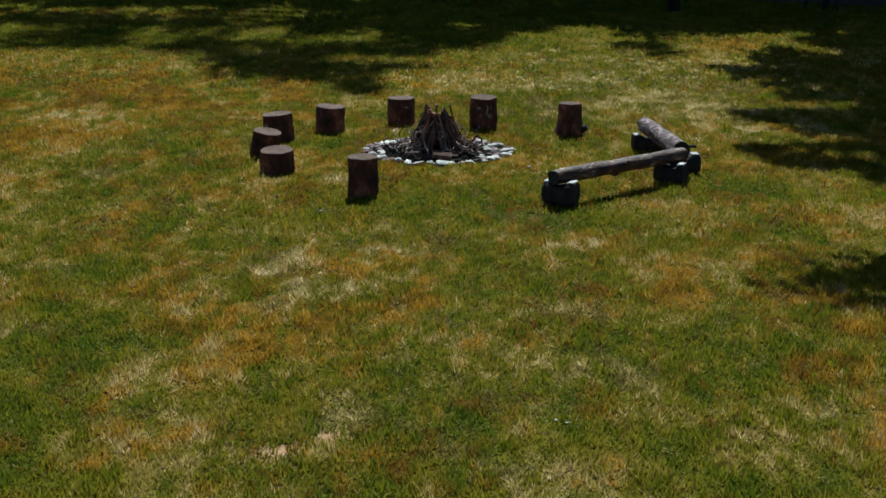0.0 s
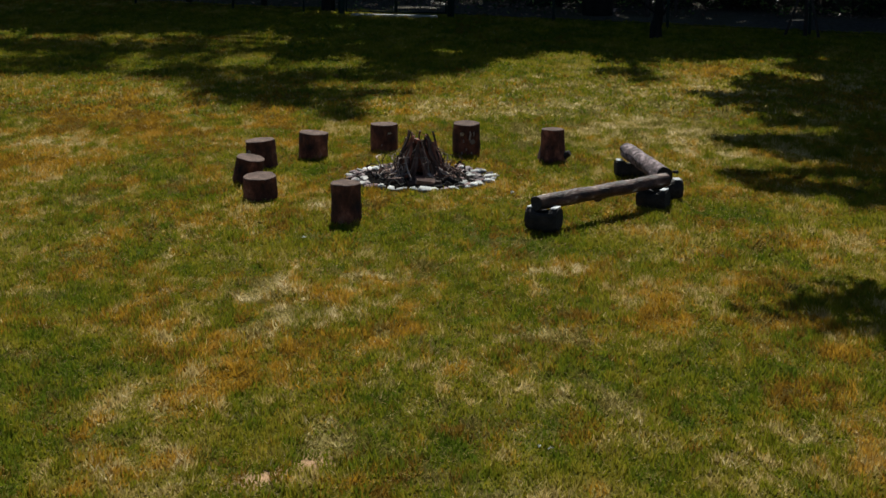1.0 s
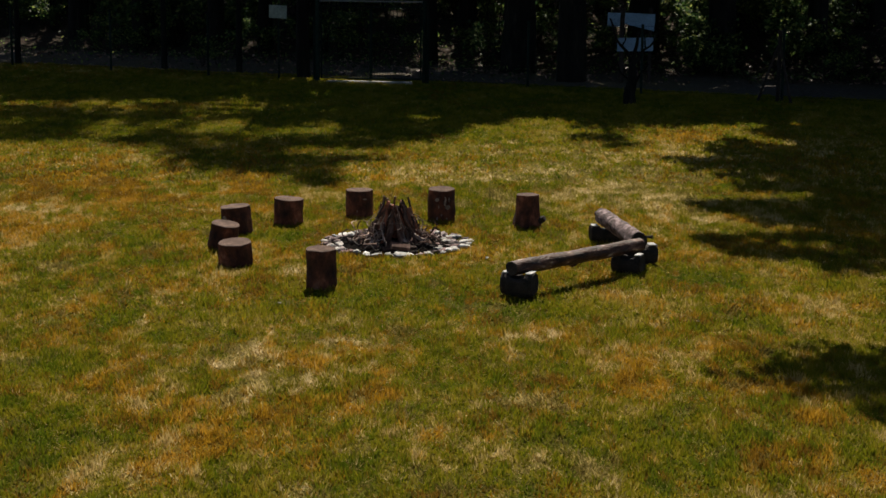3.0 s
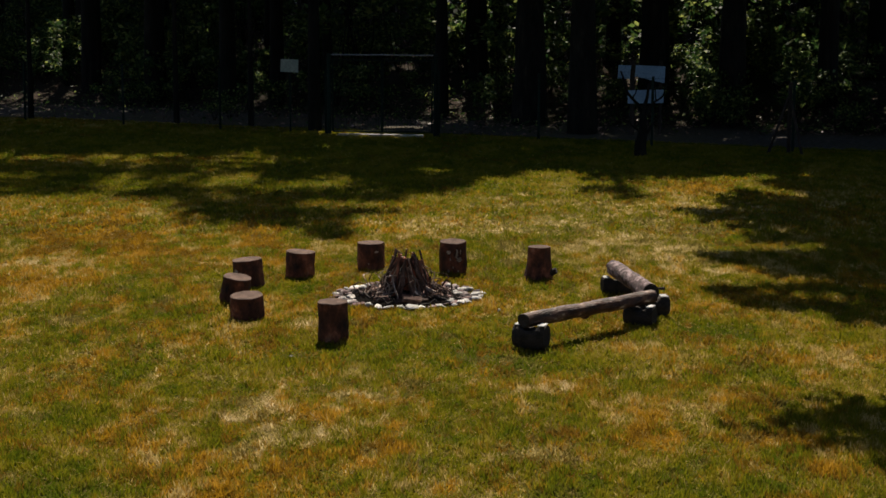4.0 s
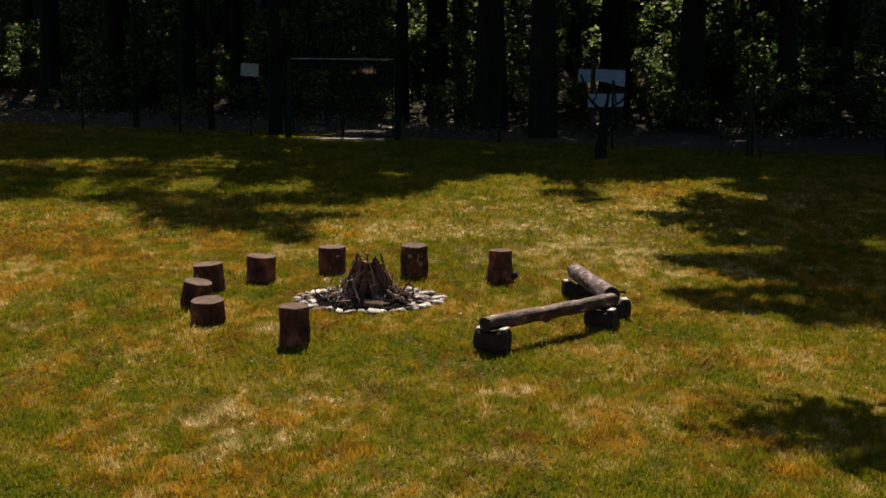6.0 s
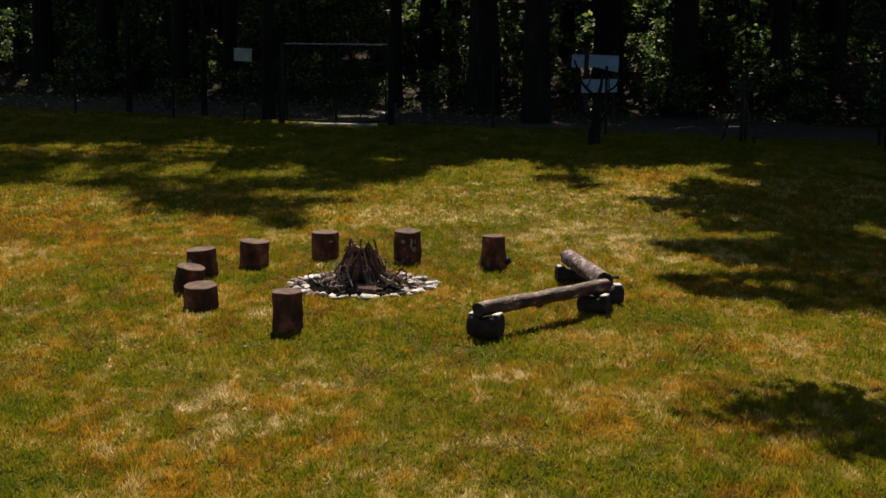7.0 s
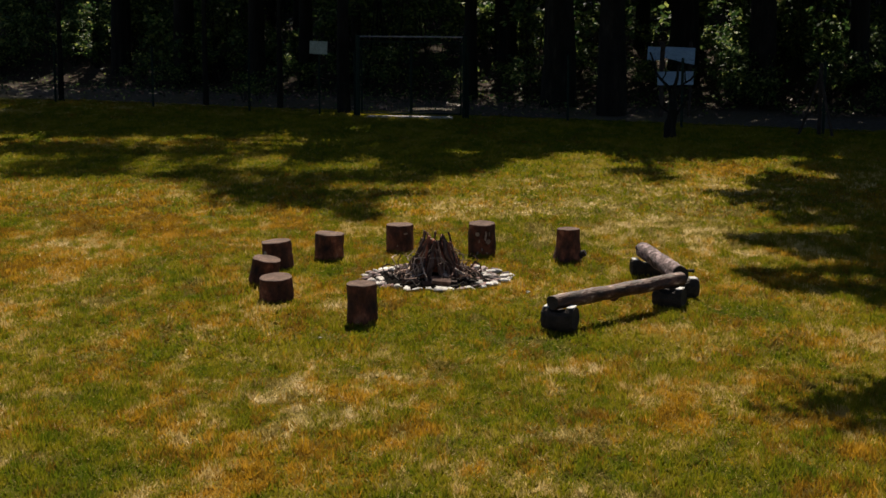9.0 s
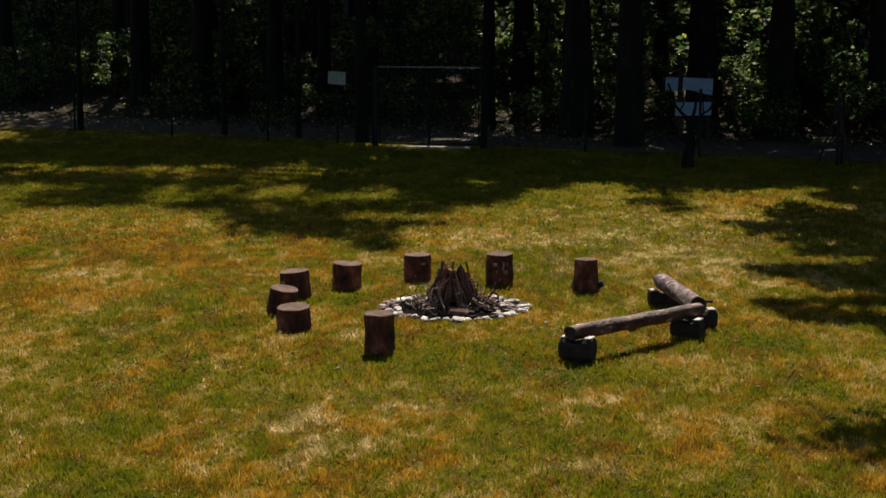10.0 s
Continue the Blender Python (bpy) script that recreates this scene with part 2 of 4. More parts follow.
# worn, dry and rusty patches of the lawn, by kind: x, y, radius across, radius along
STRAW_PATCHES = ((-4.4, 19.7, 0.33, 0.41), (2.0, 28.3, 1.5, 2), (3.4, 28.3, 0.94, 1.8), (-1.8, 19.8, 0.16, 0.24), (-1.0, 16.5, 0.5, 0.31), (-1.9, 15.8, 0.63, 0.57), (-1.5, 14.6, 0.44, 0.68), (0.8, 16.5, 0.39, 0.22),
                 (-5.9, 24.0, 0.48, 0.5), (-2.2, 19.0, 0.25, 0.31), (-3.0, 10.6, 0.18, 0.16), (-0.9, 11.4, 0.23, 0.43), (0.1, 11.6, 0.27, 0.35), (0.7, 11.3, 0.09, 0.11), (1.1, 12.4, 0.33, 0.31), (1.9, 11.0, 0.22, 0.25),
                 (2.5, 11.6, 0.23, 0.32), (0.2, 10.4, 0.28, 0.26), (-1.1, 15.0, 0.4, 0.2), (1.0, 14.1, 0.38, 0.18), (2.8, 31.5, 2.4, 2.0), (3.3, 25.5, 1.4, 2.2), (1.6, 25.3, 1.4, 1.8))
RUST_PATCHES = ((-5.7, 27.2, 2.6, 2.4), (-3.3, 26.5, 1.6, 1.1), (-5.5, 22.4, 0.9, 0.69), (1.5, 14.8, 0.89, 0.31), (3.0, 13.6, 0.68, 0.33), (3.0, 14.7, 0.29, 0.19), (1.9, 15.4, 0.51, 0.21), (-0.5, 27.5, 0.55, 0.52),
                (5.1, 33.5, 1.2, 0.9), (-2.5, 11.7, 0.51, 0.51), (-2.0, 10.9, 0.29, 0.34), (-3.3, 12.2, 0.25, 0.42), (-2.5, 10.3, 0.21, 0.2), (-1.7, 12.6, 0.25, 0.29), (1.2, 11.7, 0.12, 0.13), (1.5, 11.5, 0.19, 0.17),
                (2.8, 12.7, 0.34, 0.38), (-0.6, 14.4, 0.38, 0.26), (-9.0, 39.0, 1.5, 1.2), (-6.8, 39.2, 1.6, 1.0))
LUSH_AND_SHADE_PATCHES = ((-0.6, 18.4, 1.2, 0.88), (-1.9, 17.5, 0.35, 0.48), (1.3, 17.8, 1.2, 0.61), (3.4, 19.4, 0.97, 0.59), (0.4, 19.3, 0.52, 0.39), (-2.2, 22.2, 0.44, 0.51), (-3.4, 20.3, 0.54, 0.32), (4.6, 19.1, 0.51, 0.51),
                (-3.5, 15.0, 0.3, 0.49), (-3.1, 11.2, 0.3, 0.35), (-3.7, 11.6, 0.6, 0.9), (-2.6, 9.9, 0.7, 0.4), (-1.4, 11.4, 0.3, 0.49), (1.0, 10.8, 0.58, 0.39), (1.7, 10.2, 0.68, 0.3), (-3.6, 13.8, 0.46, 0.45), (-2.7, 16.5, 0.33, 0.44), (2.1, 13.1, 0.52, 0.22), (-3.1, 12.9, 0.5, 0.5),
                # the far, wide ones put the green of tree shade into the turf
                (-6.0, 42.5, 12.0, 4.5), (-1.0, 36.5, 6.0, 5.0), (-8.0, 34.5, 8.0, 2.6), (6.5, 41.0, 9.0, 6.0))
BARE_PATCHES = ((-1.30, 10.62, 0.18, 0.12), (-1.00, 10.89, 0.12, 0.09))


def patches(x, y, own):
    """Patch weights of the turf at x, y."""
    n1, n2, n3 = fractal(x, y / 1.6, 2.4, 21), fractal(x, y / 2.0, 0.32, 31), fractal(x, y / 2.4, 0.10, 41, 3)
    n4 = fractal(x, y / 1.7, 0.48, 131, 3)
    dx, dy = 0.45 * (fractal(x, y, 0.7, 51) - 0.5), 0.7 * (fractal(x, y, 0.7, 61) - 0.5)
    weight = [np.zeros_like(x) for _ in range(4)]
    for kind, spots in enumerate((STRAW_PATCHES, RUST_PATCHES, LUSH_AND_SHADE_PATCHES, BARE_PATCHES)):
        for px, py, rx, ry in spots:
            k = 0.25 if kind == 3 else 1.0
            weight[kind] = np.maximum(weight[kind], np.exp(-(((x + k * dx - px) / rx) ** 2 + ((y + k * dy - py) / ry) ** 2)))
    weight[2] = weight[2] * (0.68 + 0.32 * step(0.38, 0.58, fractal(x, y / 1.8, 0.5, 161, 3)))
    own = np.clip(own + 1.15 * (fractal(x, y / 1.7, 1.1, 151, 3) - 0.5) + 1.2 * (fractal(x, y / 2.0, 0.33, 201, 3) - 0.5), 0, 1) * (1 - 0.3 * weight[2])
    rust = np.clip(0.10 + step(0.42, 0.62, 0.4 * n1 + 0.6 * n4) * 0.42 + step(0.44, 0.62, n3) * 0.22 + weight[1] * (0.24 + 0.44 * step(0.4, 0.58, n4)), 0, 1)
    dry = np.clip(0.06 + step(0.44, 0.64, 0.5 * n2 + 0.5 * n3) * 0.43 + weight[0] * (0.28 + 0.48 * step(0.4, 0.6, n2)), 0, 1)
    rust, dry = rust * (1 - 0.9 * weight[2]), dry * (1 - 0.82 * weight[2])
    # blades of one tuft turn together: their chance is partly their own, partly the tuft's
    tuft_dry, tuft_rust = step(0.3, 0.7, fractal(x, y / 2.2, 0.11, 171, 3)), step(0.3, 0.7, fractal(x, y / 2.2, 0.13, 181, 3))
    blade_dry = step(0.0, 0.25, dry * 0.95 - 0.6 * ((own * 37.7) % 1.0) - 0.4 * tuft_dry)
    blade_rust = step(0.0, 0.25, rust * 1.01 - 0.6 * ((own * 73.1) % 1.0) - 0.4 * tuft_rust)
    return np.stack([0.92 * blade_dry, 0.88 * blade_rust, own], 1), weight[3]


# ---- ground ----
def ground():
    xs = np.unique(np.concatenate([np.linspace(-1500, -60, 14), np.linspace(-60, -16, 30), np.arange(-16, 16.01, 0.3), np.linspace(16, 60, 30), np.linspace(60, 1500, 14)]).round(3))
    ys = np.unique(np.concatenate([np.linspace(-1500, -40, 14), np.linspace(-40, -14, 14), np.arange(-14, 60.01, 0.3), np.linspace(60, 130, 60), np.linspace(130, 1800, 14)]).round(3))
    gx, gy = np.meshgrid(xs, ys)
    x, y = gx.ravel(), gy.ravel()
    z = terrain(x, y)
    z = np.where(y > 200, np.minimum(z, 5.5), z)
    nx, ny = len(xs), len(ys)
    i = (np.arange(ny - 1)[:, None] * nx + np.arange(nx - 1)[None, :]).ravel()
    faces = np.stack([i, i + 1, i + nx + 1, i + nx], 1)
    p, bare = patches(x, y, fractal(x, y, 0.25, 71, 2))
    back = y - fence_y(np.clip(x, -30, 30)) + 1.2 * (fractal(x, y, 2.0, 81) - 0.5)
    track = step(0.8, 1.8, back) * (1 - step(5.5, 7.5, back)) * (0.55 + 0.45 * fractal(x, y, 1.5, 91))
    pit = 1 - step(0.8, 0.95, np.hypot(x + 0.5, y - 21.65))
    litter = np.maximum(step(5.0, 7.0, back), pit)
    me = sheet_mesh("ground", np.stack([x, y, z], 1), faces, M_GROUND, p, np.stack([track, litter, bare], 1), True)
    tagged(new("ground", me), "patchy dry lawn running up to a sandy track and wooded bank", "ground", kind="structure")


ground()


def grass(name, x0, x1, y0, y1, per_m2, height, width, seed, dead=False):
    """Single blades, leaning, over a stretch of the lawn; or dead stalks that lie among them."""
    rng = np.random.default_rng(seed)
    n = int((x1 - x0) * (y1 - y0) * per_m2)
    x, y = rng.uniform(x0, x1, n), rng.uniform(y0, y1, n)
    own = np.clip(0.6 * rng.random(n) + 1.7 * fractal(x, y / 2.0, 0.12, 111, 3) - 0.68, 0, 1)
    p, bare = patches(x, y, own)
    tuft = step(0.25, 0.75, fractal(x, y / 2.0, 0.16, 101, 3))
    keep = (rng.random(n) > bare * 0.95) & (np.hypot(x + 0.5, y - 21.65) > 0.95) & (y < fence_y(x) + 1.5)
    x, y, own, p, tuft = x[keep], y[keep], own[keep], p[keep], tuft[keep]
    n = len(x)
    if dead:
        few = rng.random(n) < 0.25 + 0.75 * step(0.35, 0.65, fractal(x, y / 2.0, 0.6, 191, 3))
        x, y, p, tuft = x[few], y[few], p[few], tuft[few]
        n = len(x)
        p = np.stack([rng.uniform(0.25, 0.85, n), np.where(p[:, 1] > 0.4, 0.9, 0.35), 0.2 + 0.7 * rng.random(n)], 1)
    h = height * (0.6 + 0.7 * tuft) * (0.6 + 0.8 * rng.random(n))
    a, lean = rng.uniform(0, 2 * np.pi, n), h * (rng.uniform(0.9, 0.99, n) if dead else np.where(p[:, 0] > 0.4, rng.uniform(0.45, 0.985, n), rng.uniform(0.1, 0.95, n)))
    b = rng.uniform(0, 2 * np.pi, n)
    w = width * (0.6 + 0.8 * rng.random(n)) / 2
    z = terrain(x, y) + (0.02 if dead else -0.005)
    v = np.empty((n, 3, 3))
    v[:, 0] = np.stack([x - w * np.cos(a), y - w * np.sin(a), z], 1)
    v[:, 1] = np.stack([x + w * np.cos(a), y + w * np.sin(a), z], 1)
    v[:, 2] = np.stack([x + lean * np.cos(b), y + lean * np.sin(b), z + np.sqrt(np.maximum(h * h - lean * lean, 1e-6))], 1)
    me = sheet_mesh(name, v.reshape(-1, 3), np.arange(3 * n).reshape(-1, 3), M_GRASS, np.repeat(p, 3, 0))
    tagged(new(name, me), "pale dead stalks lying among the grass" if dead else "short patchy grass, green, straw-dry and rusty", "grass", kind="stuff")


grass("grass", -6, 6, 8.5, 17, 4000, 0.058, 0.0165, 1)
grass("grass", -8, 8, 17, 27, 2350, 0.058, 0.021, 2)
grass("grass", -14.5, 14.5, 27, 51, 680, 0.06, 0.036, 3)
grass("grass", -9, 9, -6, 8.5, 260, 0.06, 0.03, 4)
grass("dead_stalks", -6, 6, 8.5, 17, 330, 0.06, 0.008, 5, True)
grass("dead_stalks", -8, 8, 17, 27, 170, 0.065, 0.011, 6, True)
grass("dead_stalks", -13, 13, 27, 46, 45, 0.08, 0.018, 7, True)


# ---- round timber ----
def timber(bm, length, r0, r1, seed, segments=28, rings=7, lump=0.085, flare=0.0, base=0.0):
    """The bark of a log along z from 0 to length: uneven, slightly oval, ends open."""
    rows = []
    for j in range(rings + 1):
        f = j / rings
        r = r0 + (r1 - r0) * f + flare * (1 - f) ** 3
        row = []
        for i in range(segments):
            a = 2 * math.pi * i / segments
            q = Vector((math.cos(a) * 1.7 + seed * 7.1, math.sin(a) * 1.7, f * length * 3.0 + seed))
            k = r * (1 + lump * noise.noise(q) * 1.6 + lump * 0.5 * noise.noise(q * 3.7))
            row.append(bm.verts.new((k * math.cos(a), k * math.sin(a), base + f * length)))
        rows.append(row)
    for lo, hi in zip(rows, rows[1:]):
        for i in range(segments):
            bm.faces.new((lo[i], lo[(i + 1) % segments], hi[(i + 1) % segments], hi[i]))
    return rows


def end_disc(rim, height, seed):
    """A sawn face over the rim, slightly cupped, with a worn edge."""
    bm = bmesh.new()
    outer = [bm.verts.new(v) for v in rim]
    c = sum(rim, Vector()) / len(rim)
    sign = 1 if height >= 0 else -1
    rows = [outer]
    for k, dz in ((0.96, 0.006), (0.6, 0.004), (0.25, 0.002)):
        rows.append([bm.verts.new(c + (v - c) * k + Vector((0, 0, sign * (dz + 0.003 * noise.noise(v * 9 + Vector((seed, 0, 0))))))) for v in rim])
    n = len(rim)
    for lo, hi in zip(rows, rows[1:]):
        for i in range(n):
            q = (lo[i], lo[(i + 1) % n], hi[(i + 1) % n], hi[i])
            bm.faces.new(q if sign > 0 else q[::-1])
    bm.faces.new(rows[-1] if sign > 0 else rows[-1][::-1])
    return bm


def stump(x, y, r, h, seed, label, lean=(0, 0), taper=0.96, flare=0.0, stub=None):
    root = new("stump_seat")
    spin = radians(seed * 47 % 360)
    root.matrix_basis = pose(x, y, stand(x, y) - 0.03, *lean) @ Matrix.Rotation(spin, 4, "Z")
    bm = bmesh.new()
    rows = timber(bm, h + 0.03, r, r * taper, seed, flare=flare)
    rim = [v.co.copy() for v in rows[-1]]
    bark = part("bark", bm, M_BARK, root, smooth=True)
    if stub:
        bm = bmesh.new()
        turn = Matrix.Rotation(radians(stub[0]) - spin, 4, "Z") @ Matrix.Translation((r * 0.95, 0, stub[1])) @ Matrix.Rotation(radians(62), 4, "Y")
        bmesh.ops.create_cone(bm, cap_ends=True, segments=10, radius1=0.085, radius2=0.04, depth=0.2, matrix=turn)
        part("branch_stub", bm, M_DARKLOG, bark, "short dark sawn-off branch stub")
    part("sawn_top", end_disc(rim, 1, seed), M_CUT, root, "weathered pale grey sawn top")
    return tagged(root, label, "stump seat", "stump seats round the fire pit")


first_seat = stump(-2.64, 22.46, 0.212, 0.36, 1, "reddish brown sawn log stump seat leaning a little", (0, -5))
stump(-2.72, 21.29, 0.19, 0.33, 2, "brown log stump seat tilted to one side on the grass", (4, 10))
stump(-2.40, 20.20, 0.204, 0.29, 3, "short brown log stump seat with a pale oval top", (6, -2))
stump(-1.28, 18.89, 0.175, 0.455, 4, "tall reddish brown log stump seat in green grass", (2, 0))
stump(-2.03, 23.18, 0.204, 0.355, 5, "squat reddish brown bark-covered log stump seat", (1, 3))
second = stump(-1.07, 23.88, 0.2, 0.375, 6, "dark brown sawn log stump seat behind the fire pit")
third = stump(0.10, 23.55, 0.19, 0.45, 7, "log stump seat with pale patches of flaked bark", (4, 0))


def flake(root, seed, r, a0, a1, z0, z1):
    """A ragged patch of bare wood, a few millimetres proud of the bark's hollows."""
    bm = bmesh.new()
    n = 7
    grid = []
    for j in range(n):
        row = []
        for i in range(n):
            u, v = i / (n - 1) - 0.5, j / (n - 1) - 0.5
            k = 1 - 0.35 * (4 * u * u) * (4 * v * v) + 0.35 * noise.noise(Vector((u * 4 + a0, v * 4, z0 * 9)))
            ang = radians((a0 + a1) / 2 + (a1 - a0) * u * k - seed * 47 % 360)
            rad = r + 0.004 * noise.noise(Vector((i, j, z0)))
            row.append(bm.verts.new((rad * math.cos(ang), rad * math.sin(ang), (z0 + z1) / 2 + (z1 - z0) * v * k)))
        grid.append(row)
    for j in range(n - 1):
        for i in range(n - 1):
            bm.faces.new((grid[j][i], grid[j][i + 1], grid[j + 1][i + 1], grid[j + 1][i]))
    bmesh.ops.solidify(bm, geom=bm.faces[:], thickness=0.012)
    part("bare_wood", bm, M_BAREWOOD, root, "pale bare wood where bark flaked")


for a0, a1, z0, z1 in ((-118, -100, 0.335, 0.39), (-84, -68, 0.27, 0.41), (-74, -52, 0.22, 0.29), (-112, -104, 0.07, 0.12), (-93, -86, 0.13, 0.17), (-60, -54, 0.33, 0.40), (-104, -99, 0.24, 0.29), (-70, -64, 0.08, 0.11)):
    flake(third, 7, 0.193, a0, a1, z0, z1)
for a0, a1, z0, z1 in ((-74, -54, 0.285, 0.312), (-98, -94, 0.12, 0.14)):
    flake(second, 6, 0.203, a0, a1, z0, z1)
flake(first_seat, 1, 0.213, -140, -122, 0.22, 0.29)
stump(1.28, 23.03, 0.17, 0.45, 8, "flared log stump seat with a short branch stub", (0, 0), 0.92, 0.045, (-15, 0.12))


def rod(bm, a, b, r, sides=10, tip=None):
    a, b = Vector(a), Vector(b)
    m = Matrix.Translation((a + b) / 2) @ (b - a).to_track_quat("Z", "Y").to_matrix().to_4x4()
    bmesh.ops.create_cone(bm, cap_ends=True, segments=sides, radius1=r, radius2=tip or r, depth=(b - a).length, matrix=m)


# ---- log benches ----
def log_bench(a, b, r0, r1, seed, label, mat, knot=None, stub=None):
    a, b = Vector(a), Vector(b)
    length = (b - a).length
    root = new("bench_log")
    root.matrix_basis = Matrix.Translation(a) @ (b - a).to_track_quat("Z", "Y").to_matrix().to_4x4()
    bm = bmesh.new()
    rows = timber(bm, length, r0, r1, seed, 24, 30, 0.1)
    first, last = [v.co.copy() for v in rows[0]], [v.co.copy() for v in rows[-1]]
    bark = part("bark", bm, mat, root, smooth=True)
    if knot:
        bm = bmesh.new()
        bmesh.ops.create_icosphere(bm, subdivisions=2, radius=0.05, matrix=Matrix.Translation(knot) @ Matrix.Diagonal((0.8, 1.0, 1.5, 1)))
        part("knot", bm, mat, bark, smooth=True)
    if stub:
        bm = bmesh.new()
        rod(bm, stub[0], stub[1], 0.008, 8, 0.022)
        bm.transform(root.matrix_basis.inverted())
        part("branch_stub", bm, M_DARKLOG, bark, "short dark branch stub")
    part("sawn_end", end_disc(first, -1, seed), M_DARKLOG, root, "dark sawn end")
    part("sawn_end", end_disc(last, 1, seed), M_DARKLOG, root, "dark sawn end")
    return tagged(root, label, "log bench", "log benches by the fire pit")


log_bench((0.86, 18.40, 0.335), (2.48, 20.02, 0.315), 0.085, 0.078, 11, "long thin weathered log bench on notched blocks", M_REDLOG, (0.0, -0.07, 1.05))
log_bench((2.48, 20.18, 0.325), (2.20, 21.95, 0.345), 0.112, 0.10, 12, "thick weathered grey-brown log bench on notched blocks", M_LOGBARK, None, ((2.53, 20.26, 0.37), (2.65, 20.2, 0.377)))


def bench_block(x, y, length, r, turn, seed):
    """A short thick log lying across under a bench, its top hewn flat and notched."""
    root = new("bench_support")
    root.matrix_basis = pose(x, y, stand(x, y), 0, 0, turn)
    bm = bmesh.new()
    segments, rings = 22, 10
    rows = []
    for j in range(rings + 1):
        f = j / rings
        u = (f - 0.5) * length
        k = r * (1 - 0.22 * abs(2 * f - 1) ** 4)
        notch = 0.055 * math.exp(-(u / 0.085) ** 4)
        row = []
        for i in range(segments):
            an = 2 * math.pi * i / segments
            wob = 1 + 0.05 * noise.noise(Vector((math.cos(an) * 2, math.sin(an) * 2, f * 2 + seed * 5)))
            row.append(bm.verts.new((u, k * wob * math.cos(an), min(r * 0.94 + k * wob * math.sin(an), 1.72 * r - notch))))
        rows.append(row)
    for lo, hi in zip(rows, rows[1:]):
        for i in range(segments):
            bm.faces.new((lo[i], lo[(i + 1) % segments], hi[(i + 1) % segments], hi[i]))
    bm.faces.new(rows[0][::-1])
    bm.faces.new(rows[-1])
    bmesh.ops.recalc_face_normals(bm, faces=bm.faces)
    block = part("block", bm, M_DARKLOG, root)
    # pale caps: the sunlit look of the hewn top is put into their colour
    for side in (-1, 1):
        bm = bmesh.new()
        c = length * 0.365 * side
        bmesh.ops.create_cube(bm, size=1, matrix=Matrix.Translation((c, 0, 1.72 * r + 0.002)) @ Matrix.Diagonal((length * 0.2, r * 1.1, 0.012, 1)))
        bmesh.ops.bevel(bm, geom=bm.edges[:], offset=0.005, segments=1, affect="EDGES")
        part("hewn_top", bm, M_GREYCUT, block, "hewn top in a pale sunlit grey")
    return tagged(root, "dark notched wooden block holding up a bench log", "bench support", "bench supports")


bench_block(0.95, 18.47, 0.37, 0.165, -22, 1)
bench_block(2.31, 19.78, 0.36, 0.145, -25, 2)
bench_block(2.50, 20.40, 0.46, 0.145, 6, 4)
bench_block(2.25, 21.85, 0.42, 0.138, 6, 3)


# ---- fire pit ----
def fire_ring(cx, cy):
    rng = random.Random(4)
    root = new("stone_ring")
    root.matrix_basis = pose(cx, cy, stand(cx, cy))
    kinds = []
    for k in range(9):
        bm = bmesh.new()
        bmesh.ops.create_icosphere(bm, subdivisions=2, radius=1)
        for v in bm.verts:
            q = v.co.copy()
            v.co = q * (1 + 0.7 * noise.noise(q * 1.3 + Vector((k * 9, 0, 0))) + 0.14 * noise.noise(q * 2.6 + Vector((0, k * 5, 0))))
        me = bpy.data.meshes.new("stone")
        bm.to_mesh(me)
        bm.free()
        me.materials.append(M_STONE if k < 6 else M_PALESTONE)
        me.polygons.foreach_set("use_smooth", [True] * len(me.polygons))
        kinds.append(me)
    for ring, count, s, start, end in ((0.89, 15, 0.076, -156, -24), (0.91, 30, 0.064, -26, 206), (0.80, 11, 0.066, -48, 62), (0.79, 9, 0.07, 118, 226), (0.69, 8, 0.062, -40, 60), (0.68, 6, 0.062, 120, 212), (0.59, 4, 0.056, -30, 40)):
        for i in range(count):
            a = radians(start + (end - start) * (i + rng.uniform(-0.3, 0.3)) / count)
            r = ring + (rng.uniform(-0.03, 0.03) if count == 15 else rng.uniform(-0.07, 0.06))
            pale = rng.random() < (0.85 if count == 15 else 0.3)
            ob = hang("stone", rng.choice(kinds[6:] if pale else kinds[:6]), root)
            sx, sy, sz = s * rng.uniform(0.55, 1.45), s * rng.uniform(0.55, 1.0), s * rng.uniform(0.28, 0.55)
            ob.matrix_basis = pose(r * math.cos(a), r * math.sin(a), sz * 0.4 + 0.012, rng.uniform(-14, 14), rng.uniform(-14, 14), rng.uniform(-35, 35) if count == 15 else rng.uniform(0, 360)) @ Matrix.Diagonal((sx, sy, sz, 1))
    bm = bmesh.new()
    hub = bm.verts.new((0, 0, 0.035))
    rows = [[bm.verts.new((k * math.cos(i * 0.1963), k * math.sin(i * 0.1963), 0.03 * (1.0 - k) + 0.022 + 0.03 * noise.noise(Vector((i * 0.9, k * 9, 3))))) for i in range(32)] for k in (0.25, 0.5, 0.68, 0.8)]
    rows.append([bm.verts.new((0.88 * math.cos(i * 0.1963), 0.88 * math.sin(i * 0.1963), -0.03)) for i in range(32)])
    for i in range(32):
        bm.faces.new((hub, rows[0][i], rows[0][(i + 1) % 32]))
        for lo, hi in zip(rows, rows[1:]):
            bm.faces.new((lo[i], hi[i], hi[(i + 1) % 32], lo[(i + 1) % 32]))
    part("ash_bed", bm, M_CHAR, root, "black charred earth and ash", True)
    tagged(root, "ring of loose grey and whitish stones round the fire", "stone ring")


fire_ring(-0.5, 21.65)


